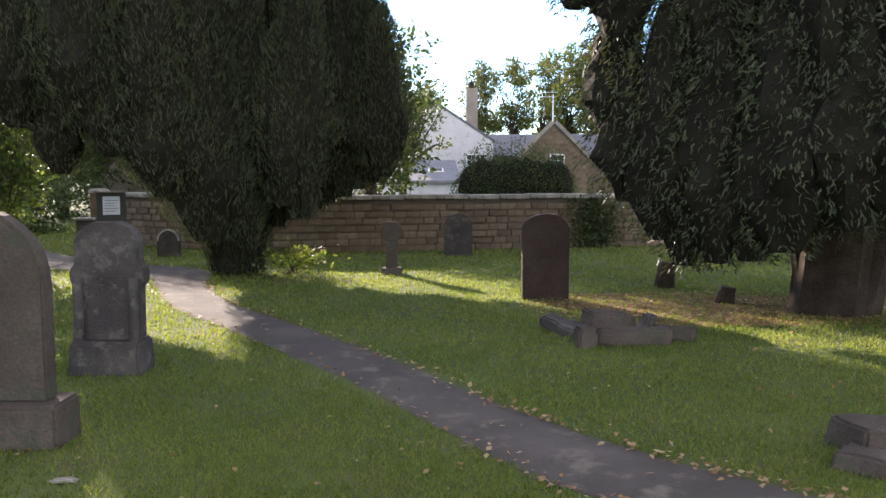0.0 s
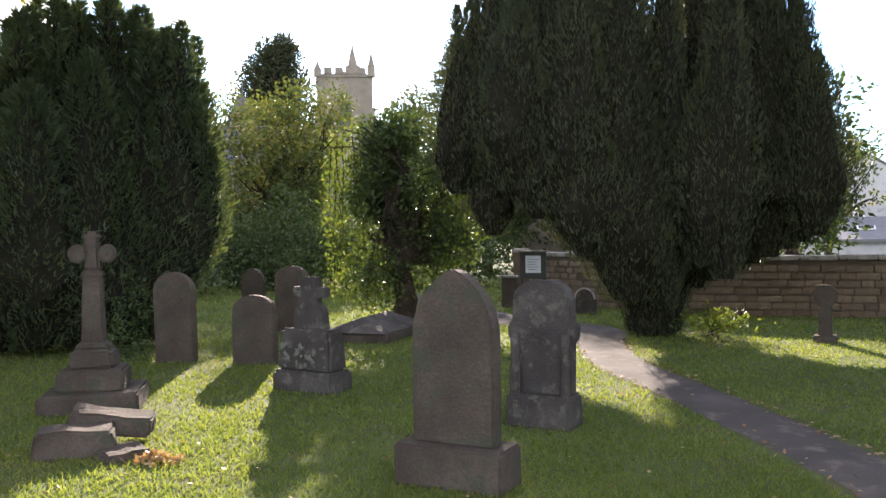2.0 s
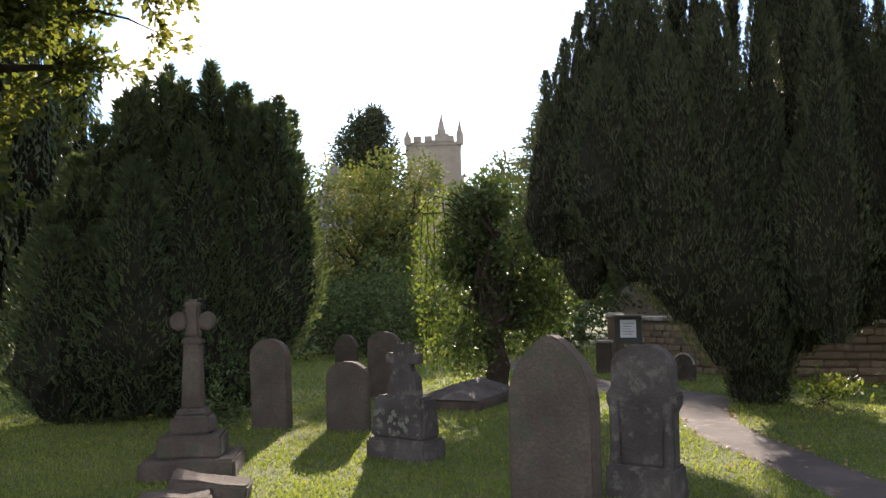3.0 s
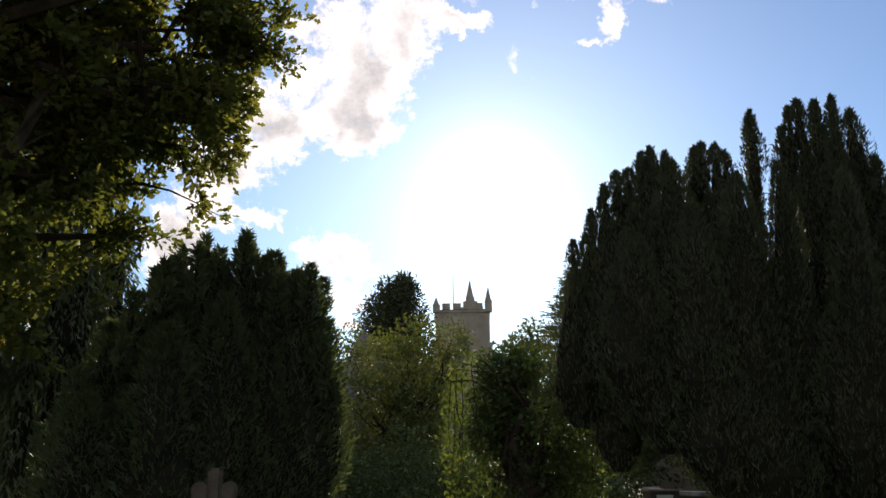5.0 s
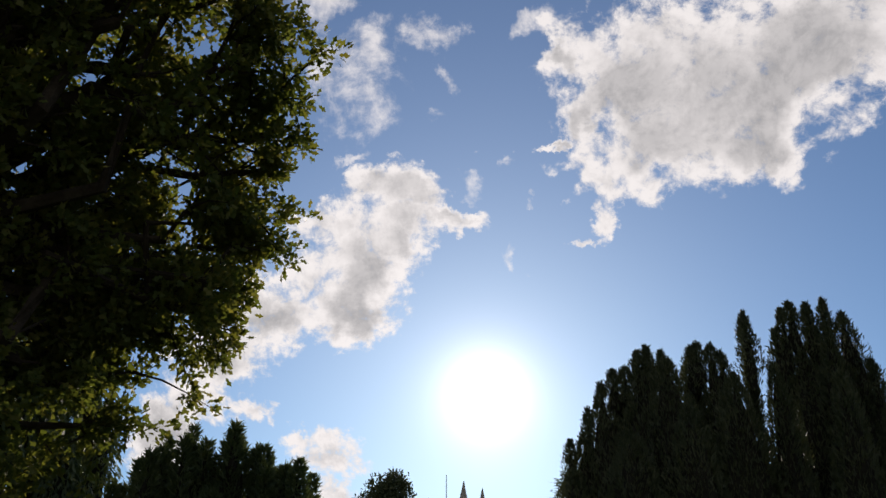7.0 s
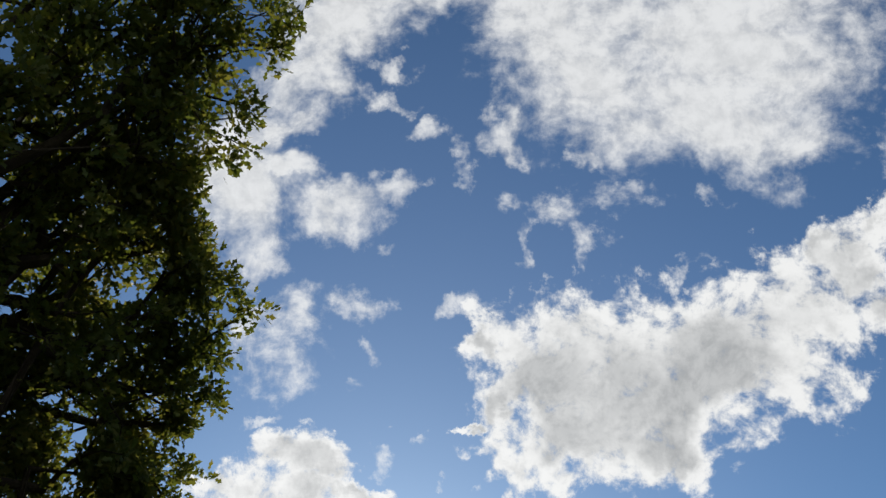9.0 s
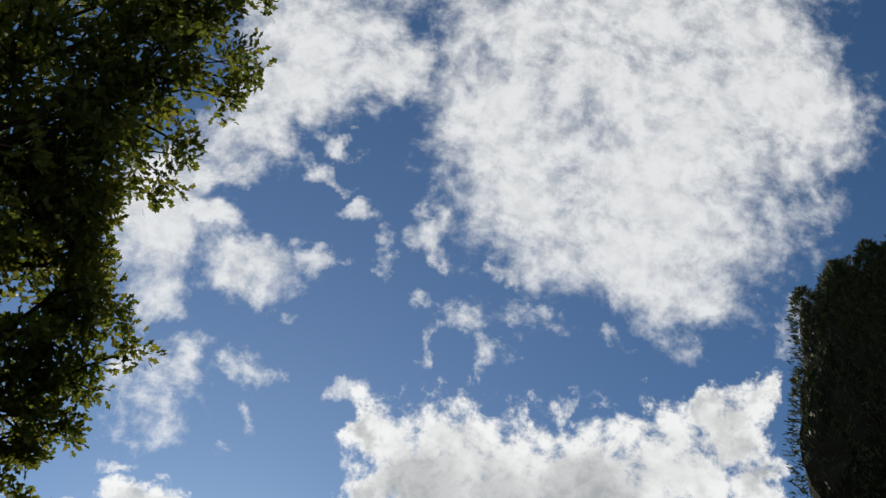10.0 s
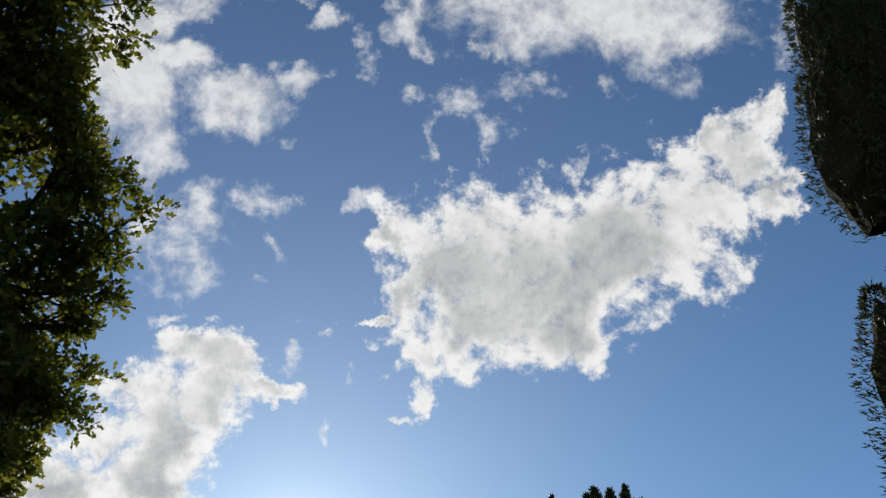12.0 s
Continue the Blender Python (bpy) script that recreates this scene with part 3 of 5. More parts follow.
def stone_cross():
    g = thing("cross_monument", "weathered stone cross with rounded arms on three worn steps", "monument", (-6.67, 5.63, 0), 40)
    part("lower_step", worn_box(-0.43, 0.43, -0.4, 0.4, -0.05, 0.17, 0.025, 0.016, 0, 1), M_STONE, g)
    part("middle_step", worn_box(-0.29, 0.29, -0.28, 0.28, 0.165, 0.37, 0.025, 0.016, 0, 2), M_STONE, g)
    part("upper_step", worn_box(-0.2, 0.2, -0.19, 0.19, 0.365, 0.55, 0.03, 0.014, 0.02, 3), M_STONE, g)
    part("collar", worn_box(-0.155, 0.155, -0.14, 0.14, 0.545, 0.61, 0.02, 0.008, 0.03, 6), M_STONE, g)
    part("shaft", worn_box(-0.105, 0.105, -0.085, 0.085, 0.6, 1.27, 0.018, 0.008, 0.022, 4), M_STONE, g)
    part("band", worn_box(-0.1, 0.1, -0.08, 0.08, 1.2, 1.25, 0.015, 0.004, 0, 7), M_STONE, g)
    part("upper_arm", worn_box(-0.07, 0.07, -0.06, 0.06, 1.26, 1.63, 0.025, 0.01, 0.008, 5), M_STONE, g)
    part("finial", worn_box(-0.085, 0.085, -0.065, 0.065, 1.55, 1.6, 0.02, 0.006, 0, 8), M_STONE, g)
    for x in (-1, 1):
        # rounded lobes at the ends of the arms
        out = [(x * 0.05, 0.05), (x * 0.05, -0.05)] + [(x * (0.13 + 0.082 * math.cos(a)), 0.086 * math.sin(a)) for a in [-2.2 + 4.4 * i / 12 for i in range(13)]]
        lobe = part("side_arm", slab_mesh(out if x > 0 else out[::-1], 0.12, 0.02, 0.006, 3 + x), M_STONE, g)
        lobe.matrix_local = pose(0, 0, 1.42)


def cross_headstone():
    """The ivy-foot stone that narrows to a small cross head."""
    g = thing("headstone", "cross-topped grey headstone with lichen on its broad base", "headstone", (-5.30, 7.15, 0), 0, GRAVES)
    part("plinth", worn_box(-0.37, 0.37, -0.2, 0.2, -0.05, 0.2, 0.03, 0.015, 0.01, 1), M_GREY, g)
    part("upper_plinth", worn_box(-0.33, 0.33, -0.16, 0.16, 0.195, 0.62, 0.03, 0.018, 0.03, 2), M_GREY, g)
    out = [(-0.2, 0), (0.2, 0), (0.17, 0.2), (0.1, 0.26), (0.1, 0.32), (0.2, 0.32), (0.2, 0.43), (0.1, 0.43), (0.1, 0.53), (-0.1, 0.53), (-0.1, 0.43), (-0.2, 0.43), (-0.2, 0.32), (-0.1, 0.32), (-0.1, 0.26), (-0.17, 0.2)]
    s = part("cross", slab_mesh(out, 0.11, 0.012, 0.006, 5), M_GREY, g)
    s.matrix_local = pose(0, 0, 0.612)


def lichen_patches():
    """Pale crusts of lichen on the cross-topped stone's base."""
    t = thing("lichen", "pale grey lichen crusts on the headstone base", "lichen", (-5.30, 7.15, 0))
    rng = random.Random(21)
    for k in range(26):
        bm = bmesh.new()
        r = rng.uniform(0.012, 0.036)
        ring = [bm.verts.new((r * math.cos(a) * rng.uniform(0.4, 1.4), 0, r * math.sin(a) * rng.uniform(0.5, 1.6))) for a in [2 * math.pi * i / 11 for i in range(11)]]
        mid = bm.verts.new((0, -0.008, 0))
        for i in range(11):
            bm.faces.new((mid, ring[(i + 1) % 11], ring[i]))
        c = part("crust", bm, M_LICHEN, t)
        c.matrix_local = pose(rng.uniform(-0.28, 0.28), -0.168, rng.uniform(0.24, 0.5))


def small_pillar():
    g = thing("grave_pillar", "small dark stone pillar cross on a square foot", "grave marker", (-0.78, 12.85, 0), 0)
    part("foot", worn_box(-0.15, 0.15, -0.13, 0.13, -0.03, 0.1, 0.015, 0.008), M_STONE, g)
    part("shaft", worn_box(-0.09, 0.09, -0.06, 0.06, 0.095, 0.5, 0.012, 0.006, 0.01), M_STONE, g)
    part("head", slab_mesh([(-0.08, 0), (0.08, 0), (0.15, 0.1), (0.15, 0.2), (0.08, 0.3), (-0.08, 0.3), (-0.15, 0.2), (-0.15, 0.1)], 0.09, 0.01), M_STONE, g).matrix_local = pose(0, 0, 0.495)


def table_tomb():
    g = thing("tomb", "low flat tomb with a pale sloping cover stone", "tomb", (-6.95, 11.1, 0), 8)
    part("base", worn_box(-0.52, 0.52, -0.8, 0.8, -0.04, 0.14, 0.02, 0.008), M_STONE, g)
    bm = bmesh.new()
    pts = [(-0.5, -0.85, 0.14), (0.5, -0.85, 0.14), (0.5, 0.85, 0.14), (-0.5, 0.85, 0.14), (0.0, -0.55, 0.34), (0.0, 0.55, 0.34)]
    v = [bm.verts.new(p) for p in pts]
    for f in ((0, 3, 2, 1), (0, 1, 4), (1, 2, 5, 4), (2, 3, 5), (3, 0, 4, 5)):
        bm.faces.new([v[i] for i in f])
    bmesh.ops.bevel(bm, geom=bm.edges[:], offset=0.012, segments=1, affect="EDGES")
    part("cover_stone", bm, M_GREY, g, "pale hipped cover stone")


def fallen_stone(label, at, size, turn, tilt, mat, seed):
    g = tagged(part("broken_stone", worn_box(-size[0] / 2, size[0] / 2, -size[1] / 2, size[1] / 2, -size[2] / 2, size[2] / 2, 0.02, 0.03, 0.012, seed, 2), mat), label, "broken stone", "broken grave pieces")
    g.matrix_world = pose(*at, tilt[0], tilt[1], turn)
    return g


pillared_headstone()
ringed_headstone()
stone_cross()
cross_headstone()
lichen_patches()
small_pillar()
table_tomb()
fallen_stone("squared mossy block of a broken monument", (-5.42, 4.36, 0.08), (0.56, 0.38, 0.22), 47, (0, 2), M_STONE, 1)
fallen_stone("broken slab leaning on a mossy block", (-5.44, 4.72, 0.16), (0.62, 0.3, 0.15), 42, (4, 9), M_STONE, 2)
fallen_stone("flat broken stone lying in the grass", (-5.0, 4.42, 0.02), (0.36, 0.26, 0.09), 70, (3, 0), M_STONE, 3)
# a sunken grave kerb with loose rubble
fallen_stone("dark broken kerb stone in the lawn", (1.28, 7.55, 0.08), (0.2, 0.16, 0.2), 20, (0, 0), M_STONE, 4)
fallen_stone("long mossy kerb stone half sunk in grass", (1.72, 7.62, 0.07), (0.72, 0.16, 0.17), 8, (0, 3), M_STONE, 5)
fallen_stone("tilted slab of broken pale stone", (1.18, 8.15, 0.07), (0.5, 0.22, 0.12), -50, (8, 10), M_GREY, 6)
fallen_stone("dark rough lump of broken stone", (1.62, 8.25, 0.1), (0.5, 0.26, 0.22), 15, (0, 6), M_STONE, 7)
fallen_stone("pale chipped corner of broken stone", (1.93, 7.95, 0.13), (0.14, 0.12, 0.2), 30, (14, 20), M_GREY, 8)
fallen_stone("mossy kerb stone end in the lawn", (2.15, 7.85, 0.06), (0.4, 0.18, 0.15), -30, (0, 0), M_STONE, 9)
fallen_stone("rough half-buried stone near the path", (2.47, 4.75, 0.06), (0.42, 0.34, 0.2), 15, (6, 4), M_STONE, 10)
fallen_stone("flat half-buried stone near the path", (2.28, 4.45, 0.03), (0.36, 0.3, 0.12), 50, (0, 5), M_STONE, 11)
fallen_stone("small pale stone lying on the lawn", (-1.93, 4.2, 0.012), (0.14, 0.06, 0.03), 5, (0, 0), M_COPING, 12)


# ---- trees ----
def tree_columns(name, label, cols, mat, per, droop, size, seed, trunk=None, flare=0.9, core=0.68, rise=None, inner=0.62):
    t = thing(name, label, "tree")
    rng = np.random.default_rng(seed)
    P, D = column_points(rng, cols, per, droop, flare, inner)
    if rise is not None:        # sprays turn from drooping to rising with height
        D[:, 2] += (rise + droop) * np.clip((P[:, 2] - 3.0) / 2.5, 0, 1)
    n = len(P)
    leaves("crown", P, D, size * rng.uniform(0.6, 1.3, n), size * 0.36 * rng.uniform(0.7, 1.2, n), mat, t, SPRAY, seed)
    # solid dark fill, so that gaps between the sprays look shaded
    part("shade_core", column_core(cols, core), M_CORE, t)
    if trunk:
        bm = bmesh.new()
        for a, b, r0, r1 in trunk:
            tube(bm, crooked(a, b, 5, 0.05), r0, r1, 9)
        part("trunk", bm, M_BARK, t)
    return t


def yew_by_path():
    base = Vector((-3.15, 12.9, 0))
    cols = []
    rng = random.Random(5)
    tops = [(9.9, 21.4, 13.2), (9.0, 21.2, 13.4), (8.2, 21.0, 13.0), (10.9, 20.4, 13.6), (7.4, 19.6, 13.2), (6.6, 17.8, 13.4), (13.3, 21.9, 13.6), (15.6, 19.6, 13.2), (17.0, 19.9, 13.6), (18.6, 20.0, 12.8), (20.2, 20.2, 13.0), (21.4, 19.6, 13.4), (23.0, 17.8, 13.2), (24.4, 15.6, 13.2), (25.3, 13.2, 13.0), (5.6, 15.8, 13.0), (4.6, 15.0, 13.4), (3.6, 14.0, 13.0), (2.8, 11, 12.8), (11.8, 19.0, 12.4), (14.4, 18.6, 12.2), (8.0, 18, 12.0), (17.5, 17, 12.0), (21.5, 15.5, 12.2)]
    for az, el, d in tops:
        p = polar(az, d)
        lean = abs(az - 13.5) / 11.5
        r = 0.3 if az == 13.3 else 0.6 if az < 7.8 else 0.5 if az < 12 else rng.uniform(0.55, 0.75)
        cols.append((p.x, p.y, 0.25 + 1.25 * lean if az < 13.5 else min(0.4 + 0.33 * (az - 13.5), 2.1), high(d, el - 0.5), r))
        cols.append((p.x * 0.8 + base.x * 0.2, p.y, 0.3 + 1.5 * lean if az < 13.5 else min(0.35 + 0.2 * (az - 13.5), high(d, el) * 0.68 - 1.7), high(d, el) * 0.68, r * 1.15 if az < 20 else 0.5))
    for az, z0, z1 in ((22.3, 1.8, 3.4), (23.3, 2.0, 3.6), (24.2, 2.3, 3.9)):
        p = polar(az, 13.3)
        cols.append((p.x, p.y, z0, z1, 0.42))
    # thin spires that break the outline
    for az, el in ((9.2, 21.9), (8.1, 22.0), (7.2, 21.0), (10.1, 22.1), (10.8, 21.8), (6.8, 19.6), (6.1, 18.0), (13.2, 21.9), (20.4, 20.1), (19.8, 20.4), (18.9, 20.0), (17.0, 20.1), (16.4, 20.3), (15.6, 20.1), (15.0, 19.6), (22.2, 19.0), (23.2, 18.2), (24.2, 16.6), (25.4, 14.6), (4.9, 17.0), (3.9, 16.4), (11.3, 20.6)):
        p = polar(az + rng.uniform(-0.1, 0.1), 13.2)
        cols.append((p.x, p.y, high(13.2, el - rng.uniform(3.0, 5.0)), high(13.2, el), rng.uniform(0.2, 0.3)))
    for i in range(9):
        a = 2 * math.pi * i / 9
        cols.append((base.x + 0.3 * math.cos(a), base.y + 0.3 * math.sin(a), 0.0, 4.5, 0.38))
    limbs = [(base, base + Vector((0.9 * math.cos(a), 0.9 * math.sin(a), 4)), 0.16, 0.05) for a in range(6)]
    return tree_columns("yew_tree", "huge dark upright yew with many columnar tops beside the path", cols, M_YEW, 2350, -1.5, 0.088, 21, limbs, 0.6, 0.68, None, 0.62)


def yew_right():
    c = Vector((4.3, 9.4, 0))
    rng = random.Random(8)
    cols = []
    for i in range(44):
        a, q = rng.uniform(0, 2 * math.pi), 2.35 * rng.random() ** 0.6
        x, y = c.x + 0.75 + q * math.cos(a), c.y + q * math.sin(a)
        top = 12.9 - 0.85 * q ** 2 + rng.uniform(-0.8, 0.4)
        cols.append((x, y, 0.85 + 0.5 * rng.random() + 0.12 * q, min(top, rng.uniform(5, 13)), rng.uniform(0.45, 0.75)))
    # low boughs, then the flank
    for az, el0, el1, d, r in ((-12.2, -2.5, 9, 9.4, 0.5), (-11.4, 1, 13, 9.6, 0.5), (-11.5, 7, 20, 9.4, 0.5), (-14.5, -5.0, 12, 9.2, 0.6), (-16, -6.6, 10, 9.2, 0.55), (-18, -6.4, 12, 8.9, 0.6), (-20, -6.2, 10, 8.9, 0.6), (-22, -5.6, 14, 8.6, 0.7), (-25.5, -4.2, 14, 8.5, 0.7), (-29, -4, 15, 8.5, 0.8)):
        p = polar(az, d, 0, START)
        cols.append((p.x, p.y, high(d, el0), high(d, el1), r))
    for az, el0, el1, d, r in ((-10.5, 10, 24, 9.4, 0.6), (-11.6, 13, 30.3, 9.3, 0.72), (-15.5, 20, 33, 9.3, 0.65), (-15.8, 32.5, 48.2, 9.3, 0.68), (-13.6, 33, 43.5, 9.1, 0.5), (-19.3, 24, 49.2, 9.3, 0.78), (-22.5, 30, 49.6, 9.4, 0.85), (-25.5, 30, 49.6, 9.3, 0.9), (-29, 20, 50, 9, 0.9)):
        p = polar(az, d)
        cols.append((p.x, p.y, high(d, el0), high(d, el1), r))
    for i in range(26):
        az, d = rng.uniform(-28, -17.5), rng.uniform(9.0, 9.8)
        top = 49.3 - 0.2 * max(0, az + 20) ** 2 - rng.random() ** 2 * 1.5
        p = polar(az, d)
        cols.append((p.x, p.y, high(d, top - rng.uniform(6, 11)), high(d, top), rng.uniform(0.36, 0.55)))
    limbs = [(c, c + Vector((0.1, 0.1, 9)), 0.42, 0.1), (c + Vector((0.25, -0.1, 0)), c + Vector((1.5, -0.6, 5)), 0.25, 0.08), (c + Vector((-0.15, 0, 0.2)), c + Vector((-1.0, 0.4, 5)), 0.2, 0.06)]
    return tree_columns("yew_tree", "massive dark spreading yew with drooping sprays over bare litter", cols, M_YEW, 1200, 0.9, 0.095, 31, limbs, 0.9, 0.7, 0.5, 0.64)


def cypress_left():
    cols = []
    rng = random.Random(3)
    for az, el, d, r in ((47.8, 14.6, 13.0, 0.8), (46.0, 14.0, 13.0, 0.7), (44.4, 12.8, 12.8, 0.7), (43.2, 11.4, 13.0, 0.55), (42.4, 9.6, 13.2, 0.45), (50.0, 13.8, 13.2, 0.8), (52.0, 12.4, 13.4, 0.8), (54.0, 11.0, 13.4, 0.7), (56.0, 9.0, 13.2, 0.7), (46.3, 9.5, 12.7, 0.7), (49.0, 11.0, 12.6, 0.8), (52.5, 9.0, 12.4, 0.9), (57.5, 6, 13, 0.7)):
        p = polar(az, d)
        cols.append((p.x, p.y, 0.05 + max(0, 46 - az) * 0.3, high(d, el), r))
    for i in range(5):
        p = polar(47.5 + 2.4 * i, 12.6)
        cols.append((p.x, p.y, 0, 2.6, 0.8))
    for i in range(60):
        az = rng.uniform(41.6, 57)
        top = 15.2 - 0.14 * (az - 47.5) ** 2 if az < 47.5 else 15.2 - 0.085 * (az - 47.5) ** 2
        el = top - rng.random() ** 1.6 * 9 + 0.5
        d = rng.uniform(12.4, 13.6)
        p = polar(az, d)
        cols.append((p.x, p.y, high(d, el - rng.uniform(2.2, 4)), high(d, el), rng.uniform(0.1, 0.2)))
    p = polar(49, 13)
    return tree_columns("cypress_tree", "dense dark cypress with feathery upswept tips", cols, M_CYPRESS, 1600, -0.9, 0.13, 41, [(p, p + Vector((0, 0, 4.5)), 0.18, 0.05)])


def drooping_conifer():
    rng = random.Random(13)
    cols = []
    for i in range(28):
        az = rng.uniform(55.5, 70)
        top = 25 - 0.12 * (az - 64) ** 2
        d = rng.uniform(14, 16.5)
        p = polar(az, d)
        el = top * rng.uniform(0.35, 1.0)
        cols.append((p.x, p.y, max(0.5, high(d, el - rng.uniform(7, 14))), high(d, el), rng.uniform(0.4, 0.75)))
    p = polar(63, 15)
    return tree_columns("conifer_tree", "tall loose conifer with long drooping grey-green fronds", cols, M_CYPRESS, 850, 1.5, 0.2, 43, [(p, p + Vector((0, 0, 7)), 0.22, 0.05)], 0.6, 0.4)


yew_by_path()
yew_right()
drooping_conifer()
cypress_left()


def oak():
    t = thing("oak_tree", "large spreading oak with dense green leaves and dark boughs", "tree", (0, 0, 0))
    rng = np.random.default_rng(7)
    foot = polar(76, 9.5)
    fork = foot + Vector((0.3, 0.2, 3.6))
    bm = bmesh.new()
    tube(bm, crooked(foot + Vector((0, 0, -0.1)), fork, 6, 0.04), 0.48, 0.34, 12)
    part("trunk", bm, M_BARK, t)
    P, D = [], []
    ends = [(49.4, 37, 8.4), (49.9, 30, 9.2), (50.0, 41, 7.6), (51.9, 24, 9.8), (57.9, 17, 10.5), (56.4, 20.5, 9.8), (58.7, 57, 5.4), (56.7, 50, 6.2), (60.0, 60, 5.0), (61.5, 10, 10.5), (63.5, 15, 9), (65, 24, 9), (61.5, 32, 8.2), (58.7, 43, 7.4), (65.5, 52, 6.2), (63.5, 62, 4.8), (69, 40, 7.5), (73, 56, 5.5), (79, 30, 7), (86, 45, 6), (67, 66, 4.4), (56.2, 38, 8.6), (55.4, 29, 9.4), (65.5, 6, 11), (54.7, 44, 7.2), (57.9, 25, 9.6), (63.5, 39, 8.5), (51.9, 33, 9.0), (58.7, 51, 6.4), (72, 20, 8.5), (68, 14, 10), (76, 42, 6.5), (70, 48, 6.2), (64, 34, 8.4), (56.4, 20, 10), (63, 45, 7.2), (63, 9, 10.5), (66, 12, 9.5), (61, 17, 10.2), (70, 8, 10), (60, 23, 9.6), (65, 19, 9), (55.9, 14.5, 10.8), (50.9, 22, 10), (48.9, 26.5, 9.6), (70, 30, 8), (74, 16, 8.5), (66, 56, 5.4), (55.7, 47, 6.8),
            (58.0, 62, 4.8), (56.4, 59, 5.1), (55.6, 55.5, 5.6), (55.8, 52, 6.0), (55.6, 48.5, 6.6), (54.2, 45.5, 7.0), (51.4, 43.5, 7.3), (48.8, 41, 7.7), (47.4, 37.5, 8.2), (46.8, 35, 8.6), (47.8, 32, 9.0), (47.4, 27, 9.5), (49.5, 24.5, 9.8), (48.0, 28.5, 9.4), (50.6, 22.5, 10), (53.0, 20.5, 10.2), (55.2, 18, 10.4)]
    for i, (az, el, d) in enumerate(ends):
        end = polar(az, d, high(d, el))
        limb = bmesh.new()
        pts = crooked(fork + Vector((0, 0, random.uniform(-0.6, 1.8))), end, 8, 0.16, -0.04)
        tube(limb, pts, 0.13, 0.016, 7)
        for k in range(15):
            s = pts[random.randint(3, 8)] if k < 9 else pts[7]
            wide = 0.42 if k < 9 else 0.24
            tip = s.lerp(end, 0.3 if k < 9 else 0.9) + Vector((random.gauss(0, wide), random.gauss(0, wide), random.gauss(0, wide * 0.9)))
            tw = crooked(s, tip, 3, 0.2)
            tube(limb, tw, 0.02, 0.005, 4)
            # tight rosettes of leaves at the twig's end and along it
            for hub in [tip] + [tw[2].lerp(tip, random.random()) + Vector((random.gauss(0, 0.1), random.gauss(0, 0.1), random.gauss(0, 0.1))) for _ in range(4)]:
                m = 15
                c = np.array(hub)[None] + rng.normal(size=(m, 3)) * 0.055
                P.append(c)
                D.append((c - np.array(hub)[None]) * 6 + np.array(tip - s)[None] * 0.4 + rng.normal(size=(m, 3)) * 0.3)
        part("bough", limb, M_BARK, t)
    P, D = np.concatenate(P), np.concatenate(D)
    n = len(P)
    leaves("crown", P, D, rng.uniform(0.08, 0.14, n), rng.uniform(0.055, 0.09, n), M_OAK, t, OAKLEAF, 5, "green oak leaves with lobed edges")


oak()


# ---- smaller trees and shrubs ----
def clump_tree(name, label, trunk, blobs, mat, per, size, seed, template=PLAIN, r=0.12, category="tree", droop=0.0):
    """A tree with a crooked trunk, a limb to each clump and loose leaves round them."""
    t = thing(name, label, category)
    rng = np.random.default_rng(seed)
    P, D = blob_points(rng, blobs, per)
    D[:, 2] -= droop
    n = len(P)
    if trunk is not None:
        bm = bmesh.new()
        trunk = Vector(trunk)
        mean = Vector(np.mean([b[:3] for b in blobs], axis=0))
        fork = trunk.lerp(Vector((mean.x, mean.y, mean.z)), 0.5)
        tube(bm, crooked(trunk - Vector((0, 0, 0.05)), fork, 5, 0.06), r, r * 0.7, 9)
        for b in blobs:
            tube(bm, crooked(fork, Vector(b[:3]), 5, 0.15), r * 0.5, r * 0.08, 5)
        part("trunk", bm, M_BARK, t)
    leaves("crown", P, D, size * rng.uniform(0.6, 1.4, n), size * 0.7 * rng.uniform(0.6, 1.2, n), mat, t, template, seed)
    return t


def scatter(az0, az1, el0, el1, d0, d1, n, r0, r1, seed, flat=1.0, start=STAND):
    rng = random.Random(seed)
    out = []
    for i in range(n):
        d = rng.uniform(d0, d1)
        p = polar(rng.uniform(az0, az1), d, 0, start)
        r = rng.uniform(r0, r1)
        out.append((p.x, p.y, max(r * 0.5, high(d, rng.uniform(el0, el1))), r, r, r * flat))
    return out


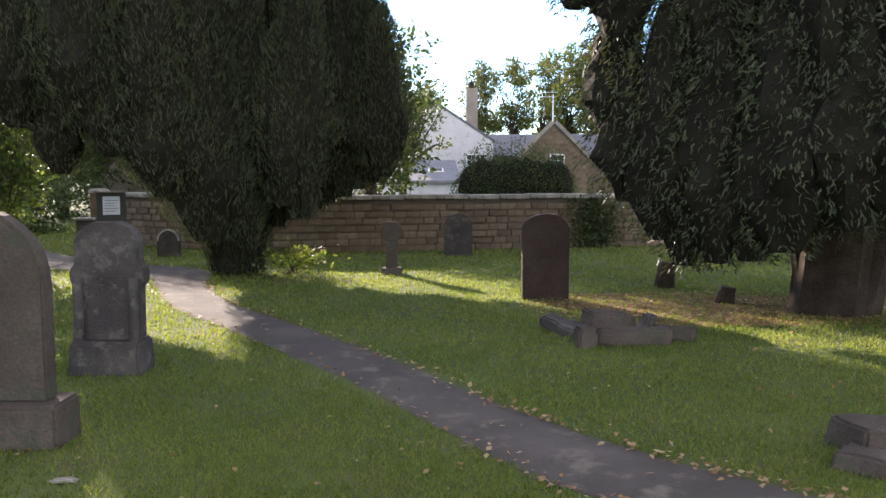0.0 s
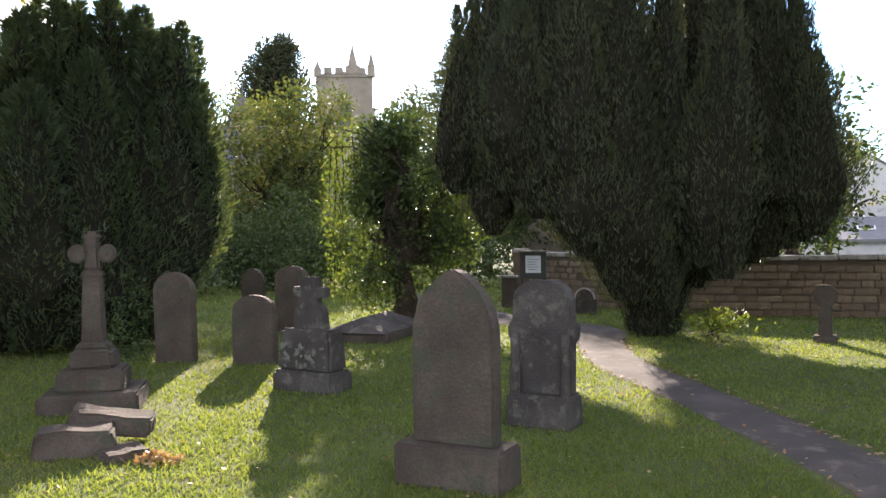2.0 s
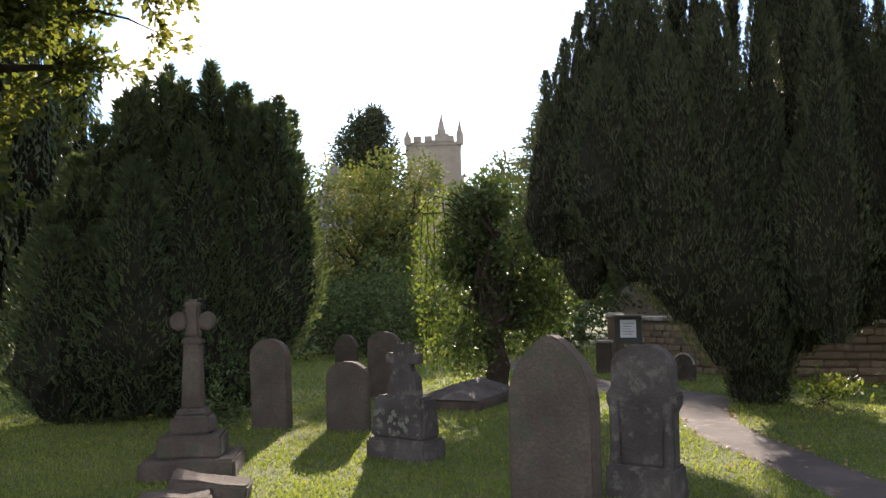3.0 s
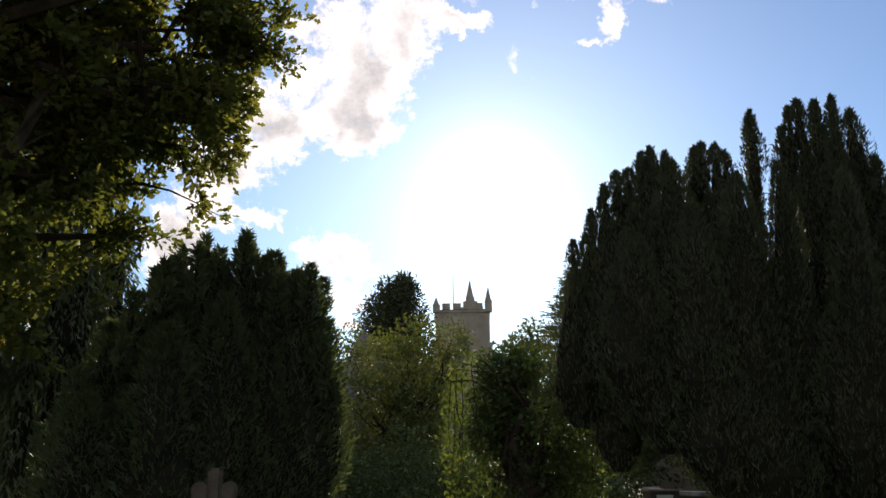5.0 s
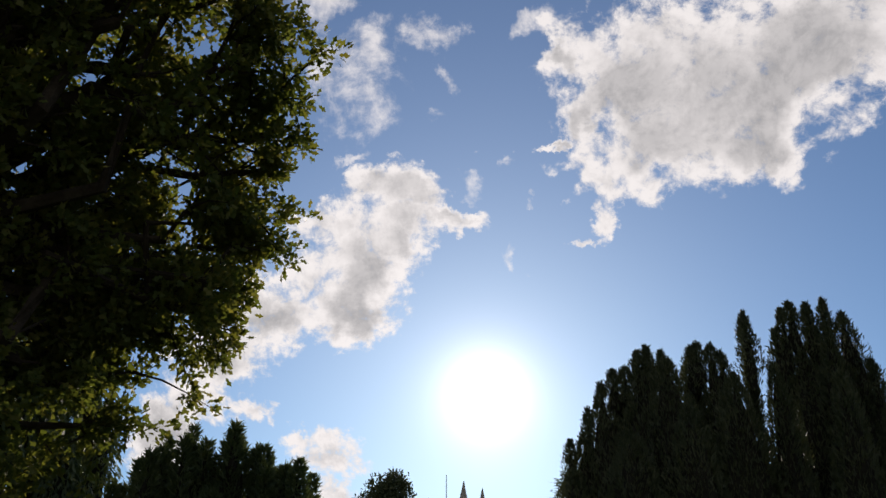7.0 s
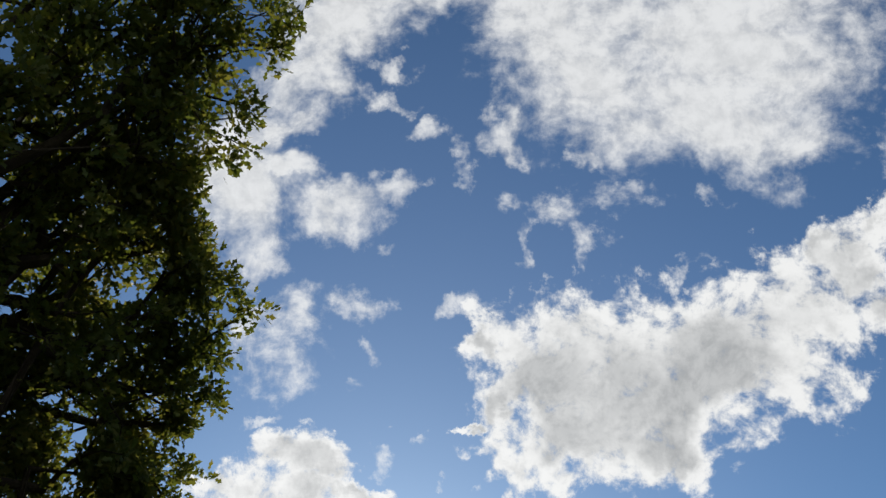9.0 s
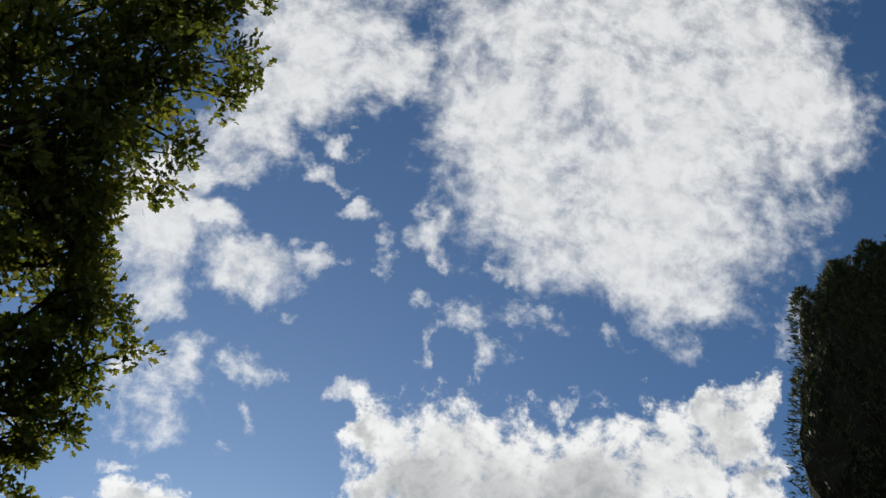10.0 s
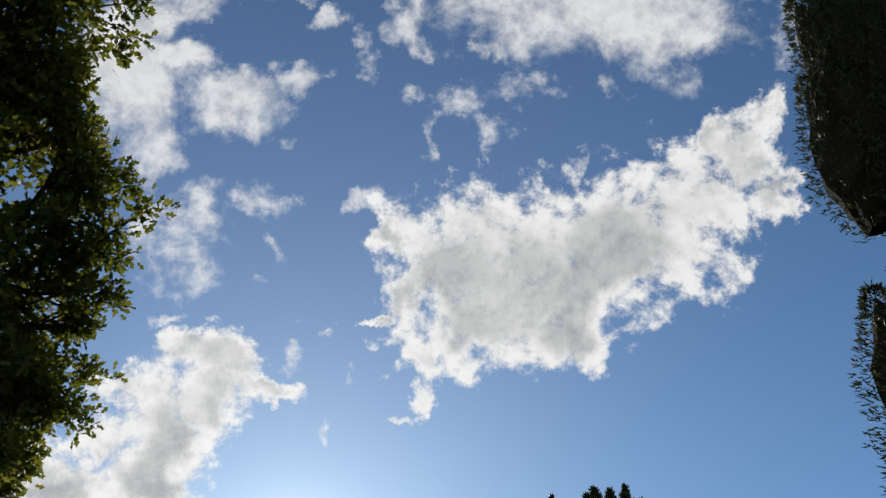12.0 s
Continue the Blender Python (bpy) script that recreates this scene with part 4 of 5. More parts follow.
def weeping_tree():
    t = clump_tree("weeping_tree", "small weeping tree with a dark crown and trailing pale branches", (-7.47, 12.9, 0),
                   scatter(27.6, 31.6, 2.0, 6.4, 14.2, 15.4, 14, 0.3, 0.6, 2) + scatter(25.6, 32.0, -3.8, 3.4, 14.4, 15.4, 20, 0.3, 0.55, 3) + scatter(29.0, 31.0, 5.6, 7.2, 14.4, 15.2, 5, 0.2, 0.35, 4), M_HEDGE, 1900, 0.09, 51, r=0.22)
    rng = random.Random(12)
    for az0, el0, el1, sway in ((33.6, 6.4, -5.0, -0.6), (33.2, 6.8, -3.4, 0.4), (32.6, 7.2, -1.5, -0.9), (34.0, 5.6, 0.5, 0.3), (24.6, 3.4, -2.2, 0.4), (25.3, 4.4, -4.4, 0.9), (24.2, 2.2, -0.6, -0.5), (30.9, -0.4, -7.2, 0.3), (30.4, -1.5, -6.4, -0.2), (31.6, -2.5, -7.4, 0.2), (26.0, -1.0, -5.6, 0.6), (33.8, 4.0, -4.2, 0.1)):
        d = rng.uniform(14.0, 14.6)
        a, b = polar(az0, d, high(d, el0)), polar(az0 + sway, d, max(0.25, high(d, el1)))
        bm = bmesh.new()
        pts = crooked(a, b, 8, 0.05)
        tube(bm, [Vector((-7.47, 12.9, 2.6)).lerp(a, 0.3), Vector((-7.47, 12.9, 3.1)).lerp(a, 0.7), *pts], 0.014, 0.003, 5)
        br = part("trailing_branch", bm, M_BARK, t)
        g = np.random.default_rng(int(az0 * 10))
        n = int(95 * (a - b).length)
        k = g.random(n) * 7.99
        q = np.array([np.array(pts[int(x)]) * (1 - x % 1) + np.array(pts[int(x) + 1]) * (x % 1) for x in k]) + g.normal(size=(n, 3)) * 0.09
        leaves("leaf_spray", q, g.normal(size=(n, 3)) * 0.6 + np.array([0, 0, -0.8]), g.uniform(0.06, 0.11, n), g.uniform(0.035, 0.06, n), M_LIME, br, PLAIN, 3, "pale green backlit leaves", kind="stuff")


weeping_tree()
clump_tree("fruit_tree", "loose small tree with yellowing leaves behind the graves", polar(38, 32),
           scatter(35, 41, 1.0, 8.0, 30, 34, 34, 0.7, 1.3, 4) + scatter(33, 37, 4, 8.8, 30, 33, 14, 0.5, 1.0, 5) + scatter(34.5, 42, -1.6, 2, 30, 34, 16, 0.7, 1.1, 6), M_AUTUMN, 480, 0.13, 52, r=0.16)
clump_tree("sequoia_tree", "tall dense round-headed conifer in front of the tower", polar(37.9, 62),
           scatter(36.6, 39.3, 8.0, 11.6, 61, 63, 44, 0.7, 1.1, 7, 1.1) + scatter(35.5, 40.5, 3, 10.2, 61, 63, 62, 0.8, 1.2, 8, 1.1) + scatter(36.9, 38.7, 11.2, 12.2, 61, 63, 16, 0.6, 0.9, 9), M_YEW, 190, 0.3, 53, SPRAY, 0.5)
clump_tree("leafy_tree", "small rounded tree standing between the yew and the church", polar(28.9, 40),
           scatter(28.0, 29.8, 6.5, 9.2, 39, 41, 14, 0.4, 0.7, 10) + scatter(26.5, 30.5, 2, 7, 39, 41, 22, 0.6, 1.0, 11), M_WOOD, 420, 0.17, 54, r=0.2)
clump_tree("ash_tree", "loose green tree in front of the white house", polar(2.8, 36, 0, START),
           scatter(0.8, 4.6, 1.2, 5.0, 34, 37, 20, 0.5, 0.9, 12, 1.0, START) + scatter(-0.2, 1.2, 1.0, 4.2, 34, 36, 5, 0.2, 0.4, 13, 1.0, START), M_WOOD, 420, 0.14, 55, r=0.15)


def cedar():
    t = thing("cedar_tree", "dark cedar with flat layered branches behind the yew", "tree")
    d, grow = 60.0, 2.3
    foot = polar(24.5, d)
    bm = bmesh.new()
    tube(bm, crooked(foot, foot + Vector((0, 0, high(d, 13.5))), 6, 0.02), 0.45, 0.06, 9)
    part("trunk", bm, M_BARK, t)
    rng = np.random.default_rng(9)
    P, D = [], []
    for i in range(30):
        el = 6 + 6.5 * i / 29
        reach = ((1 - i / 36) * 1.75 + 0.2) * grow
        for s in (-1, 1):
            a = polar(24.5, d, high(d, el))
            tip = a + Vector((s * -1, rng.normal() * 0.5, 0.10)).normalized() * reach * rng.uniform(0.75, 1.1) + Vector((0, 0, -0.1))
            n = 130
            k = rng.random((n, 1)) ** 0.7
            q = np.array(a) * (1 - k) + np.array(tip) * k + rng.normal(size=(n, 3)) * np.array([0.12, 0.25, 0.035]) * grow
            P.append(q)
            D.append(np.tile(np.array(tip - a), (n, 1)) + rng.normal(size=(n, 3)) * 0.4)
    P, D = np.concatenate(P), np.concatenate(D)
    leaves("crown", P, D, rng.uniform(0.3, 0.6, len(P)), rng.uniform(0.1, 0.18, len(P)), M_CYPRESS, t, SPRAY, 4)


cedar()
# trees behind the house
for i, (az, top, d, w) in enumerate(((-2.6, 6.9, 75, 1.4), (-4.6, 7.0, 72, 1.5), (-6.6, 7.3, 74, 1.6), (-8.4, 8.0, 66, 1.7), (-10.2, 8.5, 64, 1.8), (1.0, 5.4, 80, 1.0))):
    clump_tree("poplar_tree", "thin airy tree with yellow-green leaves behind the houses", polar(az, d, 0, START),
               scatter(az - w * 0.8, az + w * 0.8, 2.5, top - 0.8, d - 2, d + 2, 30, 0.35, 1.0, 60 + i, 0.8, START) + scatter(az - 0.3, az + 0.3, top - 1, top - 0.2, d - 1, d + 1, 6, 0.35, 0.6, 80 + i, 1.2, START), M_WOOD if i != 3 else M_AUTUMN, 260, 0.24, 70 + i, r=0.12)
# trees beyond the wall and behind the yews
# the first three, hidden by the yew, are added to shade the lawn
for i, (az, el, d, w) in enumerate(((5, 10, 28, 4), (9.5, 12, 27.4, 3.6), (13, 11, 26.7, 3.0), (15.5, 5.5, 30, 4), (20, 4.5, 33, 4), (46, 9, 30, 4), (52, 12, 32, 5), (58, 10, 28, 5), (65, 12, 30, 6), (-19, 9, 24, 4), (-27, 10, 25, 5), (-35, 10, 26, 5))):
    clump_tree("broadleaf_tree", "dark leafy tree filling the churchyard edge, some added to shade the lawn", polar(az, d, 0, START),
               scatter(az - w * 0.55, az + w * 0.55, -0.5, el - 2, d - 1.5, d + 1.5, 26, 0.8, 1.5, 90 + i, 0.9, START), M_WOOD if i % 2 else M_HEDGE, 190, 0.2, 120 + i, r=0.25)


clump_tree("holly_tree", "dense dark evergreen tree beyond the gate", polar(23.6, 30), scatter(20.8, 26.8, -1.5, 6.6, 29, 31, 34, 0.6, 1.1, 231) + scatter(23, 27, 5, 8, 29.5, 31, 8, 0.4, 0.7, 232), M_HEDGE, 620, 0.12, 233, r=0.2)
# dark shrubbery behind the graves
for i, (az, el, d) in enumerate(((25.5, 0.6, 24), (28.5, 1.4, 23), (31.5, 1.8, 24), (34.5, 1.2, 23), (37.5, 2.0, 24), (40.5, 1.0, 25), (44, 2.2, 22))):
    clump_tree("shrub", "dense dark evergreen shrub behind the graves", None, scatter(az - 1.6, az + 1.6, -3.0, el - 1, d - 0.8, d + 0.8, 12, 0.6, 0.95, 200 + i), M_HEDGE, 520, 0.11, 220 + i, category="shrub")


def lit_shrub():
    t = thing("shrub", "low bright green shrub at the foot of the yew", "shrub")
    rng = np.random.default_rng(3)
    P = rng.normal(size=(420, 3)) * np.array([0.26, 0.14, 0.09]) + np.array([-2.25, 12.75, 0.24])
    P[:, 2] = np.clip(P[:, 2], 0.03, None)
    bm = bmesh.new()
    for i in range(12):
        tube(bm, crooked(Vector((-2.3 + 0.03 * i - 0.2, 12.8, 0)), Vector(P[i * 7]), 3, 0.1), 0.008, 0.003, 4)
    part("stem", bm, M_BARK, t)
    leaves("foliage", P, rng.normal(size=(420, 3)), rng.uniform(0.06, 0.12, 420), rng.uniform(0.03, 0.05, 420), M_LIME, t, PLAIN, 2)


lit_shrub()


def bush_by_cross():
    clump_tree("bush", "dark leafy bush behind the stone cross", None, [(-8.75, 7.9, 0.3, 0.3, 0.3, 0.38), (-8.5, 7.6, 0.22, 0.25, 0.25, 0.26), (-8.8, 8.1, 0.7, 0.25, 0.25, 0.35)], M_HEDGE, 2600, 0.06, 61, category="bush")


bush_by_cross()


def far_woods():
    rng = np.random.default_rng(17)
    blobs = []
    for i in range(230):
        a = 360 * i / 230 + rng.uniform(-0.5, 0.5)
        p = polar(a, rng.uniform(112, 125), 0, START)
        blobs.append((p.x, p.y, rng.uniform(1.5, 4.5), 3.2, 3.2, rng.uniform(2.2, 3.6)))
    P, D = blob_points(rng, blobs, 22)
    leaves("far_woods", P, D, rng.uniform(0.7, 1.3, len(P)), rng.uniform(0.5, 1.0, len(P)), M_WOOD, None, PLAIN, 8, "distant belt of green woodland round the village", kind="stuff")


far_woods()


# ---- church ----
def lancet(parent, m, x, z, w, h):
    win = part("window", slab_mesh(arch(w, h, "gothic", 10, w * 0.9), 0.06, 0.004, 0), M_GLASS, parent)
    win.matrix_local = m @ pose(x, -0.02, z)
    out = arch(w, h, "gothic", 10, w * 0.9)[2:]
    bm = bmesh.new()
    tube(bm, [Vector((-w / 2 - 0.06, -0.06, 0))] + [Vector((px * 1.15, -0.06, pz + 0.04)) for px, pz in out][::-1] + [Vector((w / 2 + 0.06, -0.06, 0))], 0.07, 0.07, 5)
    part("frame", bm, M_COPING, win)


def frame_of(left, right):
    side = (right - left).normalized()
    back = Vector((-side.y, side.x, 0))
    return Matrix(((side.x, back.x, 0, left.x), (side.y, back.y, 0, left.y), (0, 0, 1, 0), (0, 0, 0, 1))), (right - left).length


def prism(bm, x0, x1, y0, y1, z0, z1, over=0.25):
    """A gabled roof with its ridge along y, as a solid of some thickness."""
    xm = (x0 + x1) / 2
    for a, b in ((x0 - over, xm), (x1 + over, xm)):
        za = z0 - over * (z1 - z0) / (xm - x0)
        vs = [bm.verts.new(p) for p in ((a, y0 - over, za), (b, y0 - over, z1), (b, y1 + over, z1), (a, y1 + over, za), (a, y0 - over, za + 0.18), (b, y0 - over, z1 + 0.18), (b, y1 + over, z1 + 0.18), (a, y1 + over, za + 0.18))]
        for f in ((0, 1, 2, 3), (7, 6, 5, 4), (0, 4, 5, 1), (1, 5, 6, 2), (2, 6, 7, 3), (3, 7, 4, 0)):
            bm.faces.new([vs[i] for i in f])
    bmesh.ops.recalc_face_normals(bm, faces=bm.faces)
    return bm


def gable_body(x0, x1, y0, y1, z0, zp):
    bm = bmesh.new()
    xm = (x0 + x1) / 2
    f = [bm.verts.new((x, y0, z)) for x, z in ((x0, -0.2), (x1, -0.2), (x1, z0), (xm, zp), (x0, z0))]
    b = [bm.verts.new((v.co.x, y1, v.co.z)) for v in f]
    bm.faces.new(f)
    bm.faces.new(b[::-1])
    for i in range(5):
        bm.faces.new((f[i], b[i], b[(i + 1) % 5], f[(i + 1) % 5]))
    bmesh.ops.recalc_face_normals(bm, faces=bm.faces)
    return bm


def church():
    c = thing("church", "old stone church with a battlemented tower behind the trees", "church")
    d = 84.0
    m, w = frame_of(polar(35.0, d), polar(31.3, d))
    top = high(d, 10.4)
    tower = part("tower", box(bmesh.new(), 0, w, 0, w, -0.2, top, 0.05), M_CHURCH, c)
    tower.matrix_local = m
    for x in (-0.3, w - 0.45):
        part("buttress", box(bmesh.new(), x, x + 0.75, -0.4, 0.4, -0.2, top * 0.8, 0.05, 0.08), M_CHURCH, tower)
    part("string_course", box(bmesh.new(), -0.08, w + 0.08, -0.08, w + 0.08, top - 0.35, top - 0.15, 0.03), M_CHURCH, tower)
    for y in (-0.06, w - 0.34):
        for i in range(4):
            x = 0.7 + i * (w - 1.4) / 3.7
            part("merlon", box(bmesh.new(), x, x + 0.78, y, y + 0.4, top - 0.01, top + 0.62, 0.03), M_CHURCH, tower)
    for x, y, h in ((0.1, 0.1, 1.25), (w - 0.1, 0.1, 2.2), (0.1, w - 0.1, 1.2)):
        bm = bmesh.new()
        box(bm, x - 0.36, x + 0.36, y - 0.36, y + 0.36, top - 0.3, top + h * 0.4, 0.03)
        tube(bm, [Vector((x, y, top + h * 0.4)), Vector((x, y, top + h * 0.7)), Vector((x, y, top + h))], 0.3, 0.04, 8)
        part("pinnacle", bm, M_CHURCH, tower)
    x = w * 0.655
    turret = part("stair_turret", box(bmesh.new(), x - 0.75, x + 0.75, w - 1.7, w + 0.3, top - 1, top + 1.55, 0.05), M_CHURCH, tower)
    for sx in (-1, 1):
        part("turret_shoulder", box(bmesh.new(), min(x + sx * 0.74, x + sx * 1.35), max(x + sx * 0.74, x + sx * 1.35), w - 1.6, w + 0.2, top - 1, top + 0.95, 0.05), M_CHURCH, turret)
    bm = bmesh.new()
    box(bm, x - 0.45, x + 0.45, w - 1.15, w - 0.25, top + 1.5, top + 2.1, 0.04)
    tube(bm, [Vector((x, w - 0.7, top + 2.08)), Vector((x, w - 0.7, top + 2.9)), Vector((x, w - 0.7, top + 3.9))], 0.42, 0.05, 8)
    part("spirelet", bm, M_CHURCH, turret)
    bm = bmesh.new()
    tube(bm, [Vector((w * 0.33, w / 2, top - 0.1)), Vector((w * 0.33, w / 2, high(d, 12.8) + 0.4))], 0.06, 0.04, 6)
    part("flagpole", bm, M_METAL, tower)
    bm = bmesh.new()
    tube(bm, [Vector((w, 0.3, top - 3.6)), Vector((w + 0.5, 0.2, top - 3.4)), Vector((w + 0.8, 0.2, top - 3.7))], 0.13, 0.1, 6)
    part("waterspout", bm, M_CHURCH, tower)
    lancet(tower, Matrix.Identity(4), w * 0.5, top - 5.2, 1.1, 2.6)
    # the nave, nearer
    d = 46.0
    m, w = frame_of(polar(46.5, d), polar(36.5, d - 2))
    nave = part("nave", box(bmesh.new(), 0, w, 0, 9, -0.2, 4.6, 0.04), M_CHURCH, c)
    nave.matrix_local = m
    bm = bmesh.new()
    vs = [bm.verts.new(p) for p in ((-0.3, -0.4, 4.5), (w + 0.3, -0.4, 4.5), (w + 0.3, 4.5, 7.6), (-0.3, 4.5, 7.6), (-0.3, 9.4, 4.5), (w + 0.3, 9.4, 4.5))]
    for f in ((0, 1, 2, 3), (3, 2, 5, 4), (0, 3, 4), (1, 5, 2), (0, 4, 5, 1)):
        bm.faces.new([vs[i] for i in f])
    part("nave_roof", bm, M_SLATE, nave)
    for i in range(4):
        lancet(nave, Matrix.Identity(4), 0.9 + i * (w - 1.6) / 3, 1.2, 0.75, 2.2)
    x = w * 0.55
    part("turret", box(bmesh.new(), x - 0.6, x + 0.6, 4.0, 5.2, 6.5, 8.4, 0.05), M_CHURCH, nave)
    bm = bmesh.new()
    tube(bm, [Vector((x, 4.6, 8.38)), Vector((x, 4.6, 8.8)), Vector((x, 4.6, 9.05)), Vector((x, 4.6, 9.3))], 0.62, 0.08, 10)
    tube(bm, [Vector((x, 4.6, 9.28)), Vector((x, 4.6, 9.9))], 0.05, 0.03, 6)
    part("turret_cap", bm, M_SLATE, nave)


church()


# ---- houses beyond the wall ----
def casement(parent, x, z, w, h, y=0.0, cols=2, rows=2):
    win = part("window", box(bmesh.new(), x - w / 2, x + w / 2, y - 0.03, y + 0.05, z, z + h), M_GLASS, parent)
    for nm, b in (("sill", (x - w / 2 - 0.1, x + w / 2 + 0.1, z - 0.1, z)), ("head", (x - w / 2 - 0.06, x + w / 2 + 0.06, z + h, z + h + 0.07)), ("jamb", (x - w / 2 - 0.06, x - w / 2, z, z + h)), ("jamb", (x + w / 2, x + w / 2 + 0.06, z, z + h))):
        part(nm, box(bmesh.new(), b[0], b[1], y - 0.08, y + 0.02, b[2], b[3]), M_PAINT, win)
    for i in range(1, cols * 2):
        xx = x - w / 2 + w * i / (cols * 2)
        part("glazing_bar", box(bmesh.new(), xx - (0.035 if i % 2 == 0 else 0.015), xx + (0.035 if i % 2 == 0 else 0.015), y - 0.055, y - 0.03, z, z + h), M_PAINT, win)
    for i in range(1, rows + 1):
        zz = z + h * i / (rows + 1)
        part("glazing_bar", box(bmesh.new(), x - w / 2, x + w / 2, y - 0.053, y - 0.032, zz - 0.015, zz + 0.015), M_PAINT, win)


def white_house():
    h = thing("house", "white rendered cottage with a steep gable and dark roof", "house")
    d = 55.0
    m, w = frame_of(polar(4.3, d, 0, START), polar(-3.35, d, 0, START))
    z0, zp = high(d, 1.75), high(d, 4.25)
    body = part("wall", gable_body(0, w, 0, 9, z0, zp), M_RENDER, h)
    body.matrix_local = m
    part("roof", prism(bmesh.new(), 0, w, 0.1, 9, z0 + 0.02, zp + 0.02, 0.12), M_SLATE, body)
    casement(body, w * (4.3 - 1.15) / 7.65, high(d, -0.35), 1.0, 1.05)
    casement(body, w * (4.3 + 2.2) / 7.65, high(d, -0.1), 1.1, 0.95)
    x = w * (4.3 + 2.15) / 7.65
    part("chimney", box(bmesh.new(), x - 0.4, x + 0.4, 5.0, 5.8, z0, high(60, 5.3), 0.03), M_CHURCH, body)
    bm = bmesh.new()
    tube(bm, [Vector((x, 5.4, high(60, 5.3) - 0.02)), Vector((x, 5.4, high(60, 5.75)))], 0.2, 0.16, 8)
    part("chimney_pot", bm, M_RUST, body)


def lean_to_house():
    h = thing("outbuilding", "low white outbuilding with a pale grey tiled roof", "outbuilding")
    d = 49.0
    m, w = frame_of(polar(6.0, d, 0, START), polar(-1.0, d, 0, START))
    body = part("wall", box(bmesh.new(), 0, w, 0, 4, -0.2, high(d, -0.75), 0.02), M_RENDER, h)
    body.matrix_local = m
    z0, z1 = high(d, -0.8), high(d + 4, 0.55)
    bm = bmesh.new()
    vs = [bm.verts.new(p) for p in ((w * 0.28, -0.25, z0), (w + 0.1, -0.25, z0), (w + 0.1, 4.2, z1), (w * 0.42, 4.2, z1), (w * 0.28, -0.25, z0 - 0.15), (w + 0.1, -0.25, z0 - 0.15), (w + 0.1, 4.2, z0 - 0.15), (w * 0.42, 4.2, z0 - 0.15))]
    for f in ((0, 1, 2, 3), (0, 4, 5, 1), (1, 5, 6, 2), (2, 6, 7, 3), (3, 7, 4, 0)):
        bm.faces.new([vs[i] for i in f])
    part("roof", bm, M_TILE, body)
    rl = part("rooflight", box(bmesh.new(), -0.45, 0.45, -0.35, 0.35, 0, 0.06), M_PAINT, body)
    rl.matrix_local = pose(w * (6.0 - 0.3) / 7.0 - 0.1, 1.7, z0 + (z1 - z0) * 0.44 + 0.03, math.degrees(math.atan2(z1 - z0, 4.45)), 0, 0)
    part("pane", box(bmesh.new(), -0.37, 0.37, -0.27, 0.27, 0.06, 0.075), M_GLASS, rl)
    for k in (0.09, 0.19):
        casement(body, w * k, high(d, -1.55), 0.32, 0.55, 0, 1, 0)


